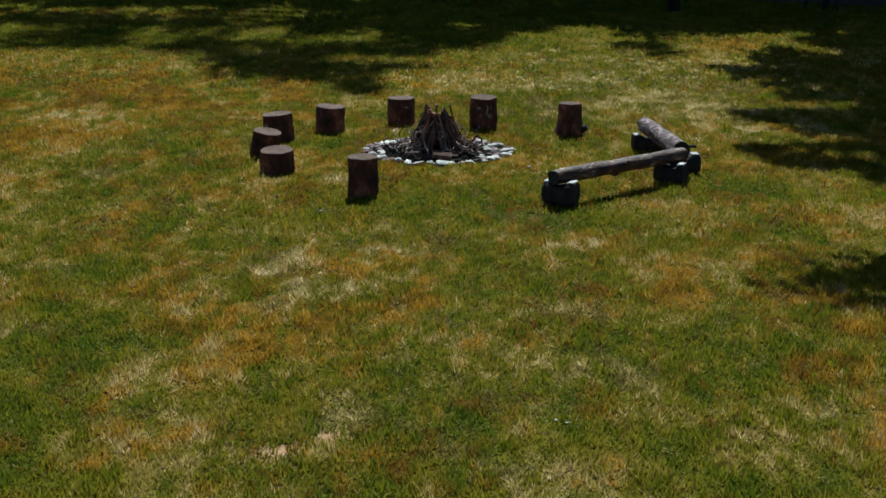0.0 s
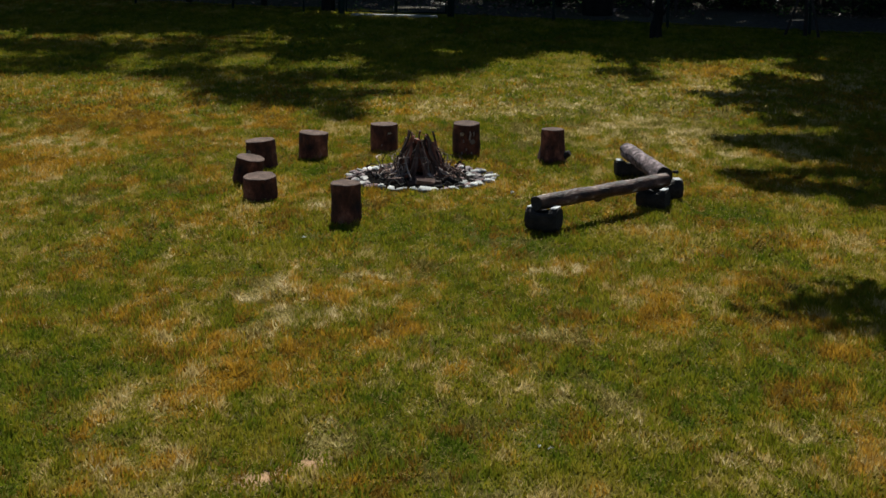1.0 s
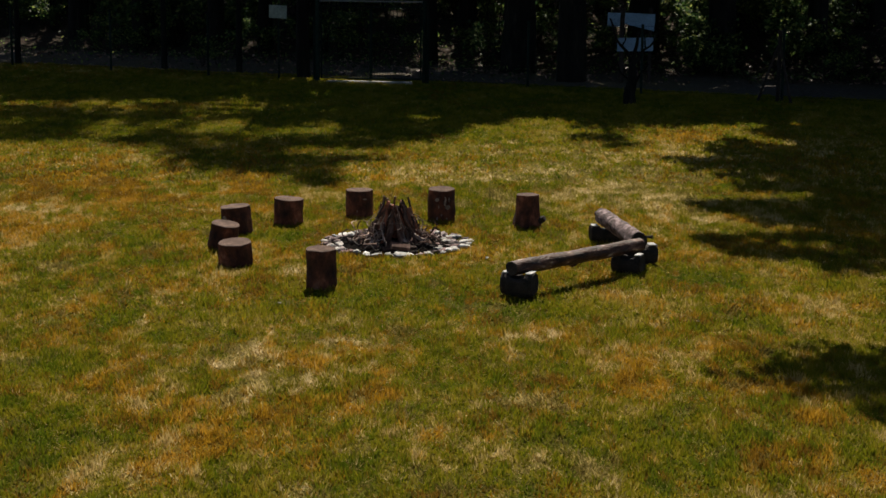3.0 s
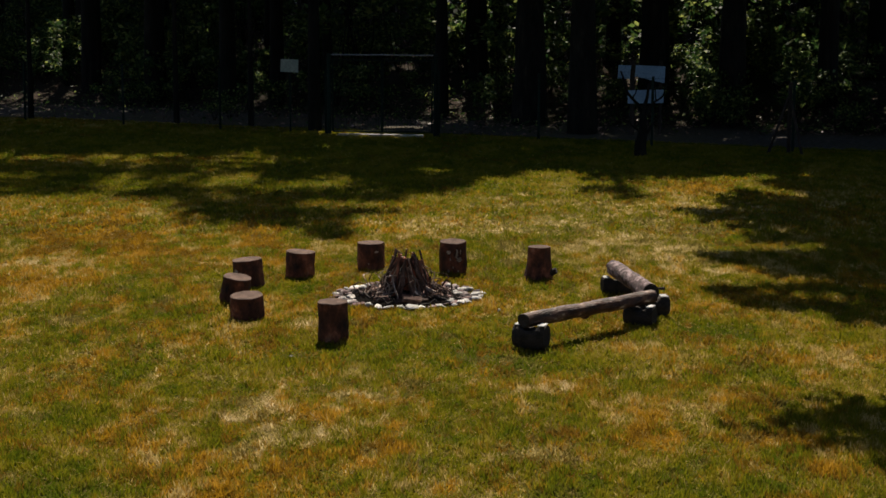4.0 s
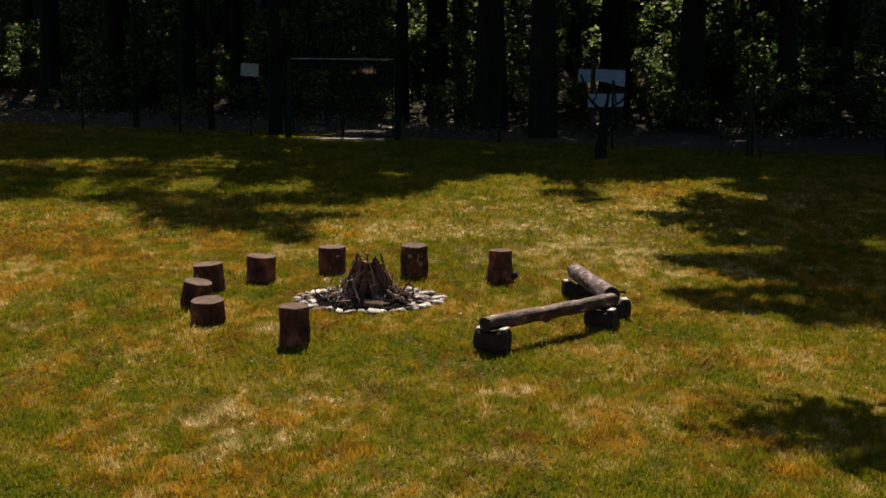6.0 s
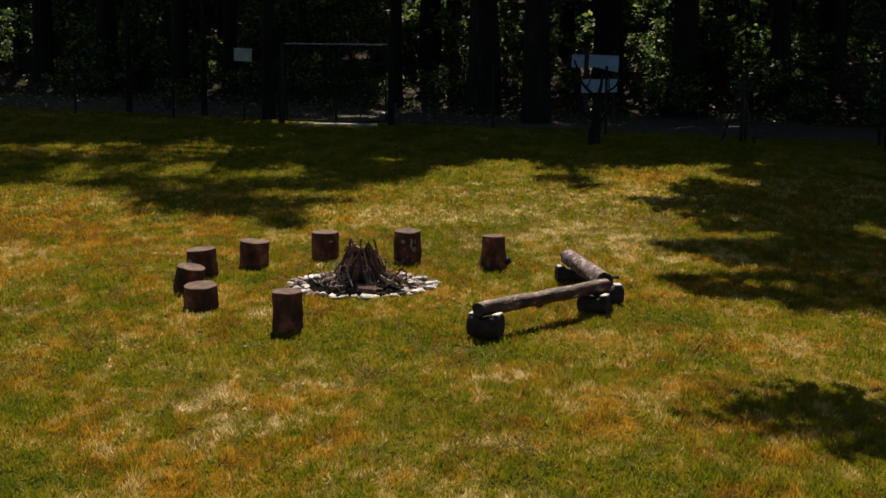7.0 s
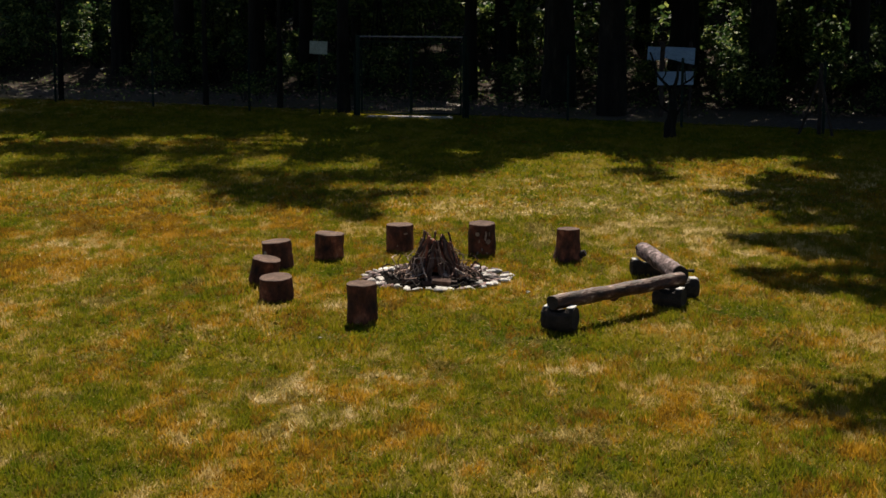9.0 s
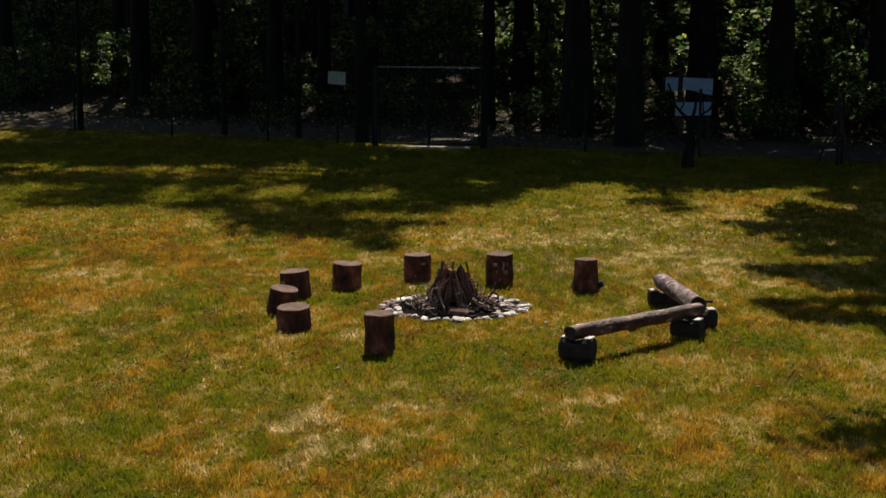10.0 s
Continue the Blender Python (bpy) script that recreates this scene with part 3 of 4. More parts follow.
def stick_mesh(name, length, r, seed, mat, bend=0.05, sides=7, rings=6):
    bm = bmesh.new()
    rows = []
    for j in range(rings + 1):
        f = j / rings
        c = Vector((bend * noise.noise(Vector((seed * 3.1, f * 2.2, 0))), bend * noise.noise(Vector((0, f * 2.2, seed * 2.3))), f * length))
        rr = r * (1 - 0.45 * f)
        rows.append([bm.verts.new(c + Vector((rr * math.cos(2 * math.pi * i / sides), rr * math.sin(2 * math.pi * i / sides), 0)) * (1 + 0.2 * noise.noise(Vector((i * 2.0, j * 1.3, seed))))) for i in range(sides)])
    for lo, hi in zip(rows, rows[1:]):
        for i in range(sides):
            bm.faces.new((lo[i], lo[(i + 1) % sides], hi[(i + 1) % sides], hi[i]))
    bm.faces.new(rows[0][::-1])
    bm.faces.new(rows[-1])
    me = bpy.data.meshes.new(name)
    bm.to_mesh(me)
    bm.free()
    me.materials.append(mat)
    return me


def firewood(cx, cy):
    """A teepee of a few split logs and poles, open at the front, with loose twigs round its foot."""
    rng = random.Random(9)
    root = new("firewood_pile")
    root.matrix_basis = pose(cx, cy, stand(cx, cy))
    thick = [stick_mesh("split_log", 0.7, 0.05, 40 + k, M_SPLIT if k < 3 else M_STICK, 0.02, 5, 3) for k in range(5)]
    mids = [stick_mesh("stick", 0.72, 0.022, k, M_STICK if k < 4 else M_DARKLOG, 0.07) for k in range(6)]
    twigs = [stick_mesh("twig", 0.5, 0.0125, 20 + k, M_TWIG if k < 4 else M_STICK, 0.22, 5, 8) for k in range(7)]

    def lean(kinds, foot, tip, stretch=1.0):
        me = rng.choice(kinds)
        ob = hang(me.name.split(".")[0], me, root)
        long = {"split_log": 0.7, "stick": 0.72, "twig": 0.5}[ob.name.split(".")[0]]
        ob.matrix_basis = Matrix.Translation(foot) @ (tip - foot).to_track_quat("Z", "Y").to_matrix().to_4x4() @ Matrix.Rotation(rng.uniform(0, 6.3), 4, "Z") @ Matrix.Diagonal((rng.uniform(0.75, 1.25), rng.uniform(0.75, 1.25), (tip - foot).length / long * stretch, 1))

    def round_at(degrees, r, z):
        return Vector((r * math.cos(radians(degrees)), r * math.sin(radians(degrees)), z))

    # logs and poles all round but for the dark mouth at the front
    for i in range(17):
        a = -68 + 312 * (i + rng.uniform(-0.25, 0.25)) / 16
        lean(thick, round_at(a, rng.uniform(0.24, 0.34), 0.01), round_at(a + rng.uniform(-25, 25), rng.uniform(0.09, 0.18), rng.uniform(0.42, 0.58)))
    for i in range(30):
        a = -70 + 316 * (i + rng.uniform(-0.4, 0.4)) / 29
        lean(mids, round_at(a, rng.uniform(0.3, 0.41), 0.01), round_at(a + rng.uniform(-30, 30), rng.uniform(0.08, 0.2), rng.uniform(0.40, 0.64)))
    # bent twigs leaning on the outside and lying about the foot
    for i in range(24):
        a = rng.uniform(-185, 5)
        if -105 < a < -70:
            continue
        lean(twigs, round_at(a, rng.uniform(0.42, 0.56), 0.01), round_at(a + rng.uniform(-50, 50), rng.uniform(0.12, 0.3), rng.uniform(0.2, 0.46)))
    for i in range(11):
        a = rng.uniform(-172, -108)
        lean(twigs[:4], round_at(a, rng.uniform(0.4, 0.58), 0.01), round_at(a + rng.uniform(-60, 60), rng.uniform(0.2, 0.32), rng.uniform(0.16, 0.42)))
    for i in range(12):
        a = rng.uniform(-150, -30)
        foot = round_at(a, rng.uniform(0.5, 0.74), rng.uniform(0.03, 0.07))
        lean(mids[4:] + thick[3:], foot, foot + Vector((rng.choice((-1, 1)) * rng.uniform(0.12, 0.25), rng.uniform(-0.08, 0.08), rng.uniform(0.0, 0.07))))
    for i in range(24):
        a = rng.uniform(-230, 45)
        foot = round_at(a, rng.uniform(0.36, 0.6), rng.uniform(0.012, 0.05))
        lean(twigs[4:] if i % 3 else mids, foot, foot + Vector((rng.uniform(-0.24, 0.24), rng.uniform(-0.2, 0.2), rng.uniform(0.0, 0.10))))
    for a, r, tip, h in ((-58, 0.5, -20, 0.30), (8, 0.52, 35, 0.36), (176, 0.6, 150, 0.22), (188, 0.55, 172, 0.30)):
        lean(twigs, round_at(a, r, 0.01), round_at(tip, r - 0.05, h))
    tagged(root, "teepee of dark brown sticks and split logs ready to burn", "firewood pile")


firewood(-0.5, 21.65)


# ---- fence, gate and signs along the track ----
def bar(name, a, b, r, mat, parent, label="", sides=10):
    bm = bmesh.new()
    rod(bm, a, b, r, sides)
    return part(name, bm, mat, parent, label)


def gate(x0, y0, x1, y1, h):
    root = new("gate")
    root.matrix_basis = pose(x0, y0, stand(x0, y0), 0, 0, math.degrees(math.atan2(y1 - y0, x1 - x0)))
    w = math.hypot(x1 - x0, y1 - y0)
    for u in (0.0, w):
        bar("gate_post", (u, 0, -0.1), (u, 0, h + 0.03), 0.06, M_STEEL, root)
    bar("top_rail", (0.06, 0, h), (w - 0.06, 0, h), 0.02, M_RAIL, root, "pale galvanised top rail")
    for side, (a, b) in enumerate(((0.1, w / 2 - 0.02), (w / 2 + 0.02, w - 0.1))):
        for u in (a, b):
            bar("leaf_upright", (u, 0.02, 0.08), (u, 0.02, h - 0.12), 0.022, M_STEEL, root)
        for z in (0.1, h - 0.14):
            bar("leaf_rail", (a, 0.02, z), (b, 0.02, z), 0.02, M_STEEL, root)
        bm = bmesh.new()
        for i in range(1, 18):
            u = a + (b - a) * i / 18
            rod(bm, (u, 0.02, 0.1), (u, 0.02, h - 0.14), 0.003, 4)
        tagged(part("wire_mesh", bm, M_STEEL, root), kind="stuff")
    tagged(root, "closed green steel double gate with a pale top rail", "gate")


gate(-3.16, 45.7, -0.29, 45.3, 2.15)


def fence(points, h=1.75):
    root = new("fence")
    for (x, y) in points:
        z = stand(x, y)
        bar("post", (x, y, z - 0.1), (x, y, z + h), 0.035, M_STEEL, root)
    for (xa, ya), (xb, yb) in zip(points, points[1:]):
        if xa > -3.3 and xb < -0.2:
            continue
        for z in (0.1, h * 0.5, h - 0.05):
            bar("wire", (xa, ya, stand(xa, ya) + z), (xb, yb, stand(xb, yb) + z), 0.004, M_STEEL, root, sides=4)
    return tagged(root, "dark green wire fence along the wood's edge", "fence")


fence([(-15.5, 51.0), (-12.4, 49.9), (-9.3, 48.8), (-6.3, 47.2), (-3.25, 45.75)])
fence([(-0.2, 45.25), (2.4, 44.0), (5.2, 42.8), (8.46, 41.3), (11.4, 40.0), (14.5, 38.7)])


def threshold():
    bm = bmesh.new()
    bmesh.ops.create_cube(bm, size=1, matrix=pose(-1.75, 45.15, 0.02, 0, 0, -8) @ Matrix.Diagonal((2.3, 0.22, 0.09, 1)))
    bmesh.ops.bevel(bm, geom=bm.edges[:], offset=0.015, segments=2, affect="EDGES")
    me = bpy.data.meshes.new("gate_threshold")
    bm.to_mesh(me)
    bm.free()
    me.materials.append(M_CONCRETE)
    tagged(new("gate_threshold", me), "pale concrete threshold strip under the gate", "threshold", kind="structure")


threshold()


def board(parent, name, x, z, w, h, mat, y=0.0, roll=0.0, label="", cut=0.0):
    bm = bmesh.new()
    bmesh.ops.create_cube(bm, size=1, matrix=pose(x, y, z, 0, roll, 0) @ Matrix.Diagonal((w, 0.02, h, 1)))
    for v in bm.verts:                     # a panel cut off at a slant along its foot
        if v.co.x < x and v.co.z < z:
            v.co.z += cut
    bmesh.ops.bevel(bm, geom=bm.edges[:], offset=0.004, segments=1, affect="EDGES")
    return part(name, bm, mat, parent, label)


def small_sign():
    root = new("fence_sign")
    x, y = -4.25, 46.2
    root.matrix_basis = pose(x, y, stand(x, y), 0, 0, -18)
    board(root, "panel", 0, 1.83, 0.52, 0.35, M_GREYBOARD, -0.03, 2)
    bar("post", (0, 0, -0.1), (0, 0, 2.05), 0.025, M_STEEL, root)
    tagged(root, "small faded grey sign on a thin post by the fence", "sign")


small_sign()


def notice_board():
    root = new("notice_board")
    x, y = 5.3, 46.0
    root.matrix_basis = pose(x, y, stand(x, y))
    z0 = -stand(x, y)
    board(root, "upper_panel", 0.20, 1.64 + z0, 0.80, 0.45, M_DULLBOARD, -0.06, 2.5, cut=0.15)
    board(root, "side_panel", -0.50, 1.70 + z0, 0.34, 0.36, M_DULLBOARD, -0.05, 3)
    board(root, "lower_panel", 0.09, 1.035 + z0, 0.97, 0.36, M_BOARD, -0.06, -1)
    for u, r in ((-0.265, 0.07), (0.5, 0.045)):
        bar("post", (u, 0.035, -0.2), (u, 0.035, 2.0 + z0), r, M_DARKLOG, root)
    tagged(root, "white notice panels coloured with blue sky shade, on dark posts at the wood's edge", "notice board")


notice_board()


# ---- trees ----
def leaf_cloud(name, centres, radii, per, size, mat, seed, flat=0.55, level=1.0):
    """Leaf sprays scattered through soft lumps: separate small quads at all angles."""
    rng = np.random.default_rng(seed)
    pts = []
    for c, r in zip(centres, radii):
        d = np.clip(rng.normal(size=(per, 3)), -1.6, 1.6) * 0.5
        pts.append(np.asarray(c) + d * r * np.array([1, 1, flat]))
    return leaf_sprays(name, np.concatenate(pts), size, mat, rng, level)


def leaf_sprays(name, p, size, mat, rng, level=1.0):
    """One small quad at each point, at all angles."""
    n = len(p)
    u = rng.normal(size=(n, 3)) * np.array([1, 1, level])
    u /= np.linalg.norm(u, axis=1)[:, None]
    v = np.cross(u, rng.normal(size=(n, 3)) * np.array([level, level, 1]))
    v /= np.linalg.norm(v, axis=1)[:, None]
    s = size * rng.uniform(0.5, 1.3, n)[:, None] / 2
    q = np.stack([p - u * s, p + v * s * 0.6 + u * s * 0.1, p + u * s, p - v * s * 0.6 - u * s * 0.1], 1)
    return sheet_mesh(name, q.reshape(-1, 3), np.arange(4 * n).reshape(-1, 4), mat)


def limb(bm, a, b, r0, r1, seed, sides=7, rings=5, sway=0.12):
    a, b = Vector(a), Vector(b)
    d = b - a
    side = d.cross(Vector((0.3, 0.5, 1))).normalized()
    up = side.cross(d).normalized()
    rows = []
    for j in range(rings + 1):
        f = j / rings
        c = a + d * f + (side * noise.noise(Vector((seed, f * 2, 0))) + up * noise.noise(Vector((f * 2, seed, 3)))) * d.length * sway * math.sin(math.pi * f) 
        r = r0 + (r1 - r0) * f
        rows.append([bm.verts.new(c + (side * math.cos(2 * math.pi * i / sides) + up * math.sin(2 * math.pi * i / sides)) * r) for i in range(sides)])
    for lo, hi in zip(rows, rows[1:]):
        for i in range(sides):
            bm.faces.new((lo[i], lo[(i + 1) % sides], hi[(i + 1) % sides], hi[i]))
    bm.faces.new(rows[-1])


def as_mesh(name, bm, mat, smooth=True):
    me = bpy.data.meshes.new(name)
    bm.to_mesh(me)
    bm.free()
    me.materials.append(mat)
    if smooth:
        me.polygons.foreach_set("use_smooth", [True] * len(me.polygons))
    return me


def tree_kind(h, low, spread, seed, lumps, per, size, mat, top_narrow):
    """Trunk, limbs and crown of one kind of tree, standing at the origin; trunk radius 1 at the foot, to be scaled."""
    rng = random.Random(seed)
    bm = bmesh.new()
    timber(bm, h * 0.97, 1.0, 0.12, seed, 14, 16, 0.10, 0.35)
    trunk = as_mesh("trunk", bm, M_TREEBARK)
    bm = bmesh.new()
    centres, radii = [], []
    for i in range(lumps):
        f = (i + rng.random()) / lumps
        z = low + (h - low) * f
        reach = spread * (1 - top_narrow * f) * rng.uniform(0.45, 0.95)
        a = i * 2.4 + rng.uniform(-0.4, 0.4)
        tip = (reach * math.cos(a), reach * math.sin(a), z)
        limb(bm, (0, 0, z - reach * 0.45), tip, 0.09, 0.02, seed + i, 5, 3)
        centres.append(tip)
        radii.append(spread * rng.uniform(0.32, 0.5) * (1 - 0.3 * f))
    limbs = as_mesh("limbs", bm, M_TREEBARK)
    return trunk, limbs, leaf_cloud("crown", centres, radii, per, size, mat, seed)


PINES = [tree_kind(26 + k, 14.5 + k, 3.6, 60 + k, 14, 170, 1.0, M_NEEDLE, 0.3) for k in range(3)]
THIN_PINES = [tree_kind(26 + k, 17.5 + k, 3.6, 70 + k, 8, 50, 0.8, M_NEEDLE, 0.3) for k in range(2)]
OAKS = [tree_kind(17 + k, 7.5 + k * 0.5, 4.6, 80 + k, 24, 190, 0.58, M_LEAF, 0.25) for k in range(3)]


def shading_tree(x, y, r, shades, seed, name, label, group, mat, size=0.32):
    """A tree whose crown is built lump by lump over the stretches of lawn that it shades: x, y, radius across, radius along, density."""
    rng = np.random.default_rng(seed)
    per_height = TO_SUN / TO_SUN.z
    root = new(name)
    root.matrix_basis = pose(x, y, stand(x, y) - 0.1)
    limbs = bmesh.new()
    leaves, top = [], 9.0
    for k, (gx, gy, across, along, dense) in enumerate(shades):
        h = min(max((y - gy) / per_height.y + rng.uniform(-1, 1), 6.5), 29.0)
        c = Vector((gx - x, gy - y, 0)) + per_height * h
        top = max(top, h + 1.0)
        limb(limbs, (0, 0, max(h - 0.3 * math.hypot(c.x, c.y) - 0.6, 4.6)), c, 0.03 + 0.012 * math.hypot(c.x, c.y), 0.015, seed + k, 5, 4)
        n = int(330 * dense * across * along * (0.32 / size) ** 2)
        d = np.clip(rng.normal(size=(n, 3)), -1.7, 1.7) * 0.55 * np.array([across, 0.35 * along, 1.1 * along])
        p = np.asarray(c) + d
        p[:, 2] = np.maximum(p[:, 2], 5.0)
        leaves.append(p)
    p = np.concatenate(leaves)
    trunk = bmesh.new()
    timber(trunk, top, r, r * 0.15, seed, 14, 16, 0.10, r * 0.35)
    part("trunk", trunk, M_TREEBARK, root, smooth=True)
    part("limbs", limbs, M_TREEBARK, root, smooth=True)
    hang("crown", leaf_sprays("crown", p, size, mat, rng), root)
    return tagged(root, label, "tree", group)


def tree(x, y, r, kind, scale, turn, name, label, group, wide=None):
    root = new(name)
    root.matrix_basis = pose(x, y, stand(x, y) - 0.1, 0, 0, turn)
    trunk, limbs, crown = kind
    t = hang("trunk", trunk, root)
    t.scale = (r, r, scale)
    for n, me in (("limbs", limbs), ("crown", crown)):
        hang(n, me, root).scale = (wide or scale, wide or scale, scale)
    return tagged(root, label, "tree", group)


# the stretches of lawn that single trees shade
MIDDLE_SHADE = ((-3.7, 29.9, 0.97, 1.5, 1.5), (-2.6, 29.2, 0.95, 1.3, 1.5), (-1.9, 27.4, 0.44, 0.89, 1.5), (-2.5, 32.4, 0.7, 1.2, 1.2), (-1.2, 33.9, 0.85, 2.1, 1.5), (-0.3, 34.4, 0.75, 1.8, 1.5), (0.3, 35.1, 0.51, 1.0, 1.5), (-1.9, 37.0, 1.07, 1.8, 1.5), (-3.1, 37.0, 0.73, 2.3, 1.5), (-1.4, 31.8, 0.69, 0.69, 1.5), (-3.3, 31.8, 0.8, 1.2, 1.5), (-1.6, 29.9, 0.76, 0.68, 0.8), (-1.0, 38.5, 0.97, 1.7, 1.5), (-4.5, 30.9, 0.56, 1.1, 1.2), (-2.7, 40.1, 1.02, 1.1, 1.5))
WEST_SHADE = ((-8.6, 34.1, 0.91, 1.8, 1), (-9.4, 36.8, 0.49, 0.91, 0.8), (-7.9, 35.2, 0.7, 1.5, 1), (-7.6, 33.2, 0.66, 0.93, 1), (-8.6, 32.5, 0.43, 0.63, 1), (-11.2, 43.5, 1.2, 1.4, 1), (-9.5, 41.7, 0.83, 2, 1), (-8.9, 37.6, 0.75, 0.6, 1))
CLEARING_SHADE = ((-7.4, 36.4, 0.61, 0.78, 1), (-6.9, 33.2, 0.55, 0.84, 0.7), (-6.1, 35.8, 0.48, 1.5, 1), (-5.5, 33.3, 0.55, 1.1, 1), (-8, 41.8, 1.1, 1, 1), (-8.5, 38.5, 0.77, 0.75, 0.8), (-7.1, 37.8, 0.63, 0.72, 0.7), (-9.4, 40.2, 0.8, 0.54, 1), (-8.6, 37.6, 1.4, 0.54, 1), (-6, 36.7, 0.49, 0.79, 1), (-9, 36.7, 0.73, 0.51, 1), (-8.7, 40.3, 0.34, 1.1, 1), (-8.2, 40.2, 1.1, 0.54, 0.8))
BAND_SHADE = ((-8.5, 36.6, 1.1, 0.68, 1.3), (-7.2, 36.5, 0.73, 0.67, 1.3), (-6, 32.6, 0.43, 0.54, 1.1), (-7.3, 34.7, 0.4, 0.81, 1.1), (-6.3, 36.9, 0.49, 0.57, 1), (-10.3, 42, 1.1, 0.74, 1.2), (-8.9, 41.6, 0.83, 0.87, 1.2), (-8.6, 37.3, 0.62, 0.47, 1))
GLADE_SHADE = ((-5.0, 32.4, 0.54, 1.2, 1.1), (-5.7, 32.3, 0.43, 0.53, 1.1), (-6.2, 38.1, 0.38, 0.98, 0.8), (-4.3, 33.0, 0.66, 0.83, 0.9), (-5.7, 39.8, 0.53, 0.53, 0.6), (-4.6, 37.9, 0.51, 0.48, 0.6), (-3.5, 35.8, 0.42, 2.2, 1.1), (-3.8, 41.0, 0.55, 1.1, 1.1), (-5.2, 41.7, 0.56, 0.58, 0.6), (-4.8, 35.6, 0.36, 0.43, 0.6), (-5.2, 35.0, 0.35, 1.3, 0.8), (-4.3, 36.5, 0.49, 0.34, 0.6), (-6.1, 44.8, 1.3, 1, 1.0), (-6.8, 41.2, 0.69, 0.86, 0.8), (-6.0, 38.8, 0.52, 0.51, 0.5), (-6.7, 38.7, 0.32, 0.88, 1.0), (-5.7, 37.2, 0.37, 0.58, 1.0), (-4.8, 39.0, 0.78, 0.38, 0.7), (-4.8, 36.8, 0.74, 0.34, 0.6), (-4.0, 37.0, 0.37, 1, 0.8))
STREAKS = tuple((-6.4 + 0.47 * (k * 7 % 9) + 0.2 * (k % 3), 35.6 + 0.21 * k, 0.42 + 0.1 * (k % 4), 0.2, 1.3) for k in range(30))
EDGE_SHADE = ((2.8, 38.3, 0.77, 1.7, 1.4), (3.7, 37.2, 0.87, 2.6, 1.4), (4.7, 37.0, 0.86, 1.8, 1.4), (3.2, 33.2, 0.55, 0.75, 1.2), (3.6, 32.1, 0.43, 0.44, 0.9), (5.6, 38.2, 0.76, 1.7, 1.4), (1.5, 39.8, 0.8, 1.6, 1.4), (5.6, 36.1, 0.48, 0.66, 1.4))
EAST_SHADE = ((5.7, 31.2, 0.65, 1.18, 2.3), (6.5, 30.8, 0.78, 1.57, 2.3), (7.8, 31.8, 0.81, 2.43, 2.3), (5.1, 29.3, 0.75, 0.83, 2.3), (6.0, 29.1, 0.73, 1.23, 2.3), (6.8, 28.4, 0.83, 1.38, 2.3), (5.3, 26.7, 0.5, 0.62, 2.3), (6.0, 26.8, 0.68, 0.79, 2.3), (6.7, 26.5, 0.56, 1.03, 2.3), (8.0, 34.1, 0.86, 1.25, 2.3), (5.8, 32.8, 0.34, 0.52, 1.6), (4.5, 30.0, 0.5, 0.44, 1.4), (8.2, 29.0, 1.13, 2.29, 2.3), (6.7, 25.6, 0.36, 0.62, 1.8), (5.1, 28.0, 0.39, 0.44, 1.8), (5.9, 25.5, 0.36, 0.31, 0.9), (7.4, 29.4, 0.59, 1.9, 1.5), (8.8, 34.9, 0.7, 1.6, 1.5), (6.6, 27.4, 0.64, 0.77, 1.5), (6.0, 28.0, 0.47, 0.53, 1.2))
NEAR_SHADE = ((4.2, 24.7, 0.46, 0.61, 2.4), (4.8, 24.5, 0.62, 0.89, 2.4), (5.5, 24.3, 0.71, 1.09, 2.4), (6.1, 23.9, 0.5, 1.25, 2.4), (5.0, 23.3, 0.49, 0.47, 1.9), (3.8, 22.0, 0.37, 0.42, 2.4), (4.1, 21.2, 0.44, 0.5, 2.4), (4.6, 21.0, 0.53, 0.48, 2.4), (5.1, 20.4, 0.43, 0.72, 2.4), (5.6, 23.0, 0.48, 0.46, 1.9), (5.5, 21.2, 0.36, 0.39, 1.7), (6.9, 23.0, 1.01, 2.57, 2.4), (6.3, 20.6, 0.76, 1.0, 2.4), (6.3, 25.3, 0.44, 0.73, 1.7), (4.7, 22.2, 0.46, 0.46, 1.7), (5.4, 22.0, 0.46, 0.55, 1.7))
YOUNG_SHADE = ((2.9, 14.88, 0.39, 0.22, 0.5), (3.4, 15.18, 0.4, 0.58, 0.8), (3.9, 15.38, 0.4, 0.77, 1.0), (4.1, 14.88, 0.39, 1.04, 1.0), (3.5, 14.38, 0.37, 0.36, 1.0), (3.9, 13.88, 0.29, 0.35, 1.0), (4.4, 14.48, 0.45, 1.04, 1.0))


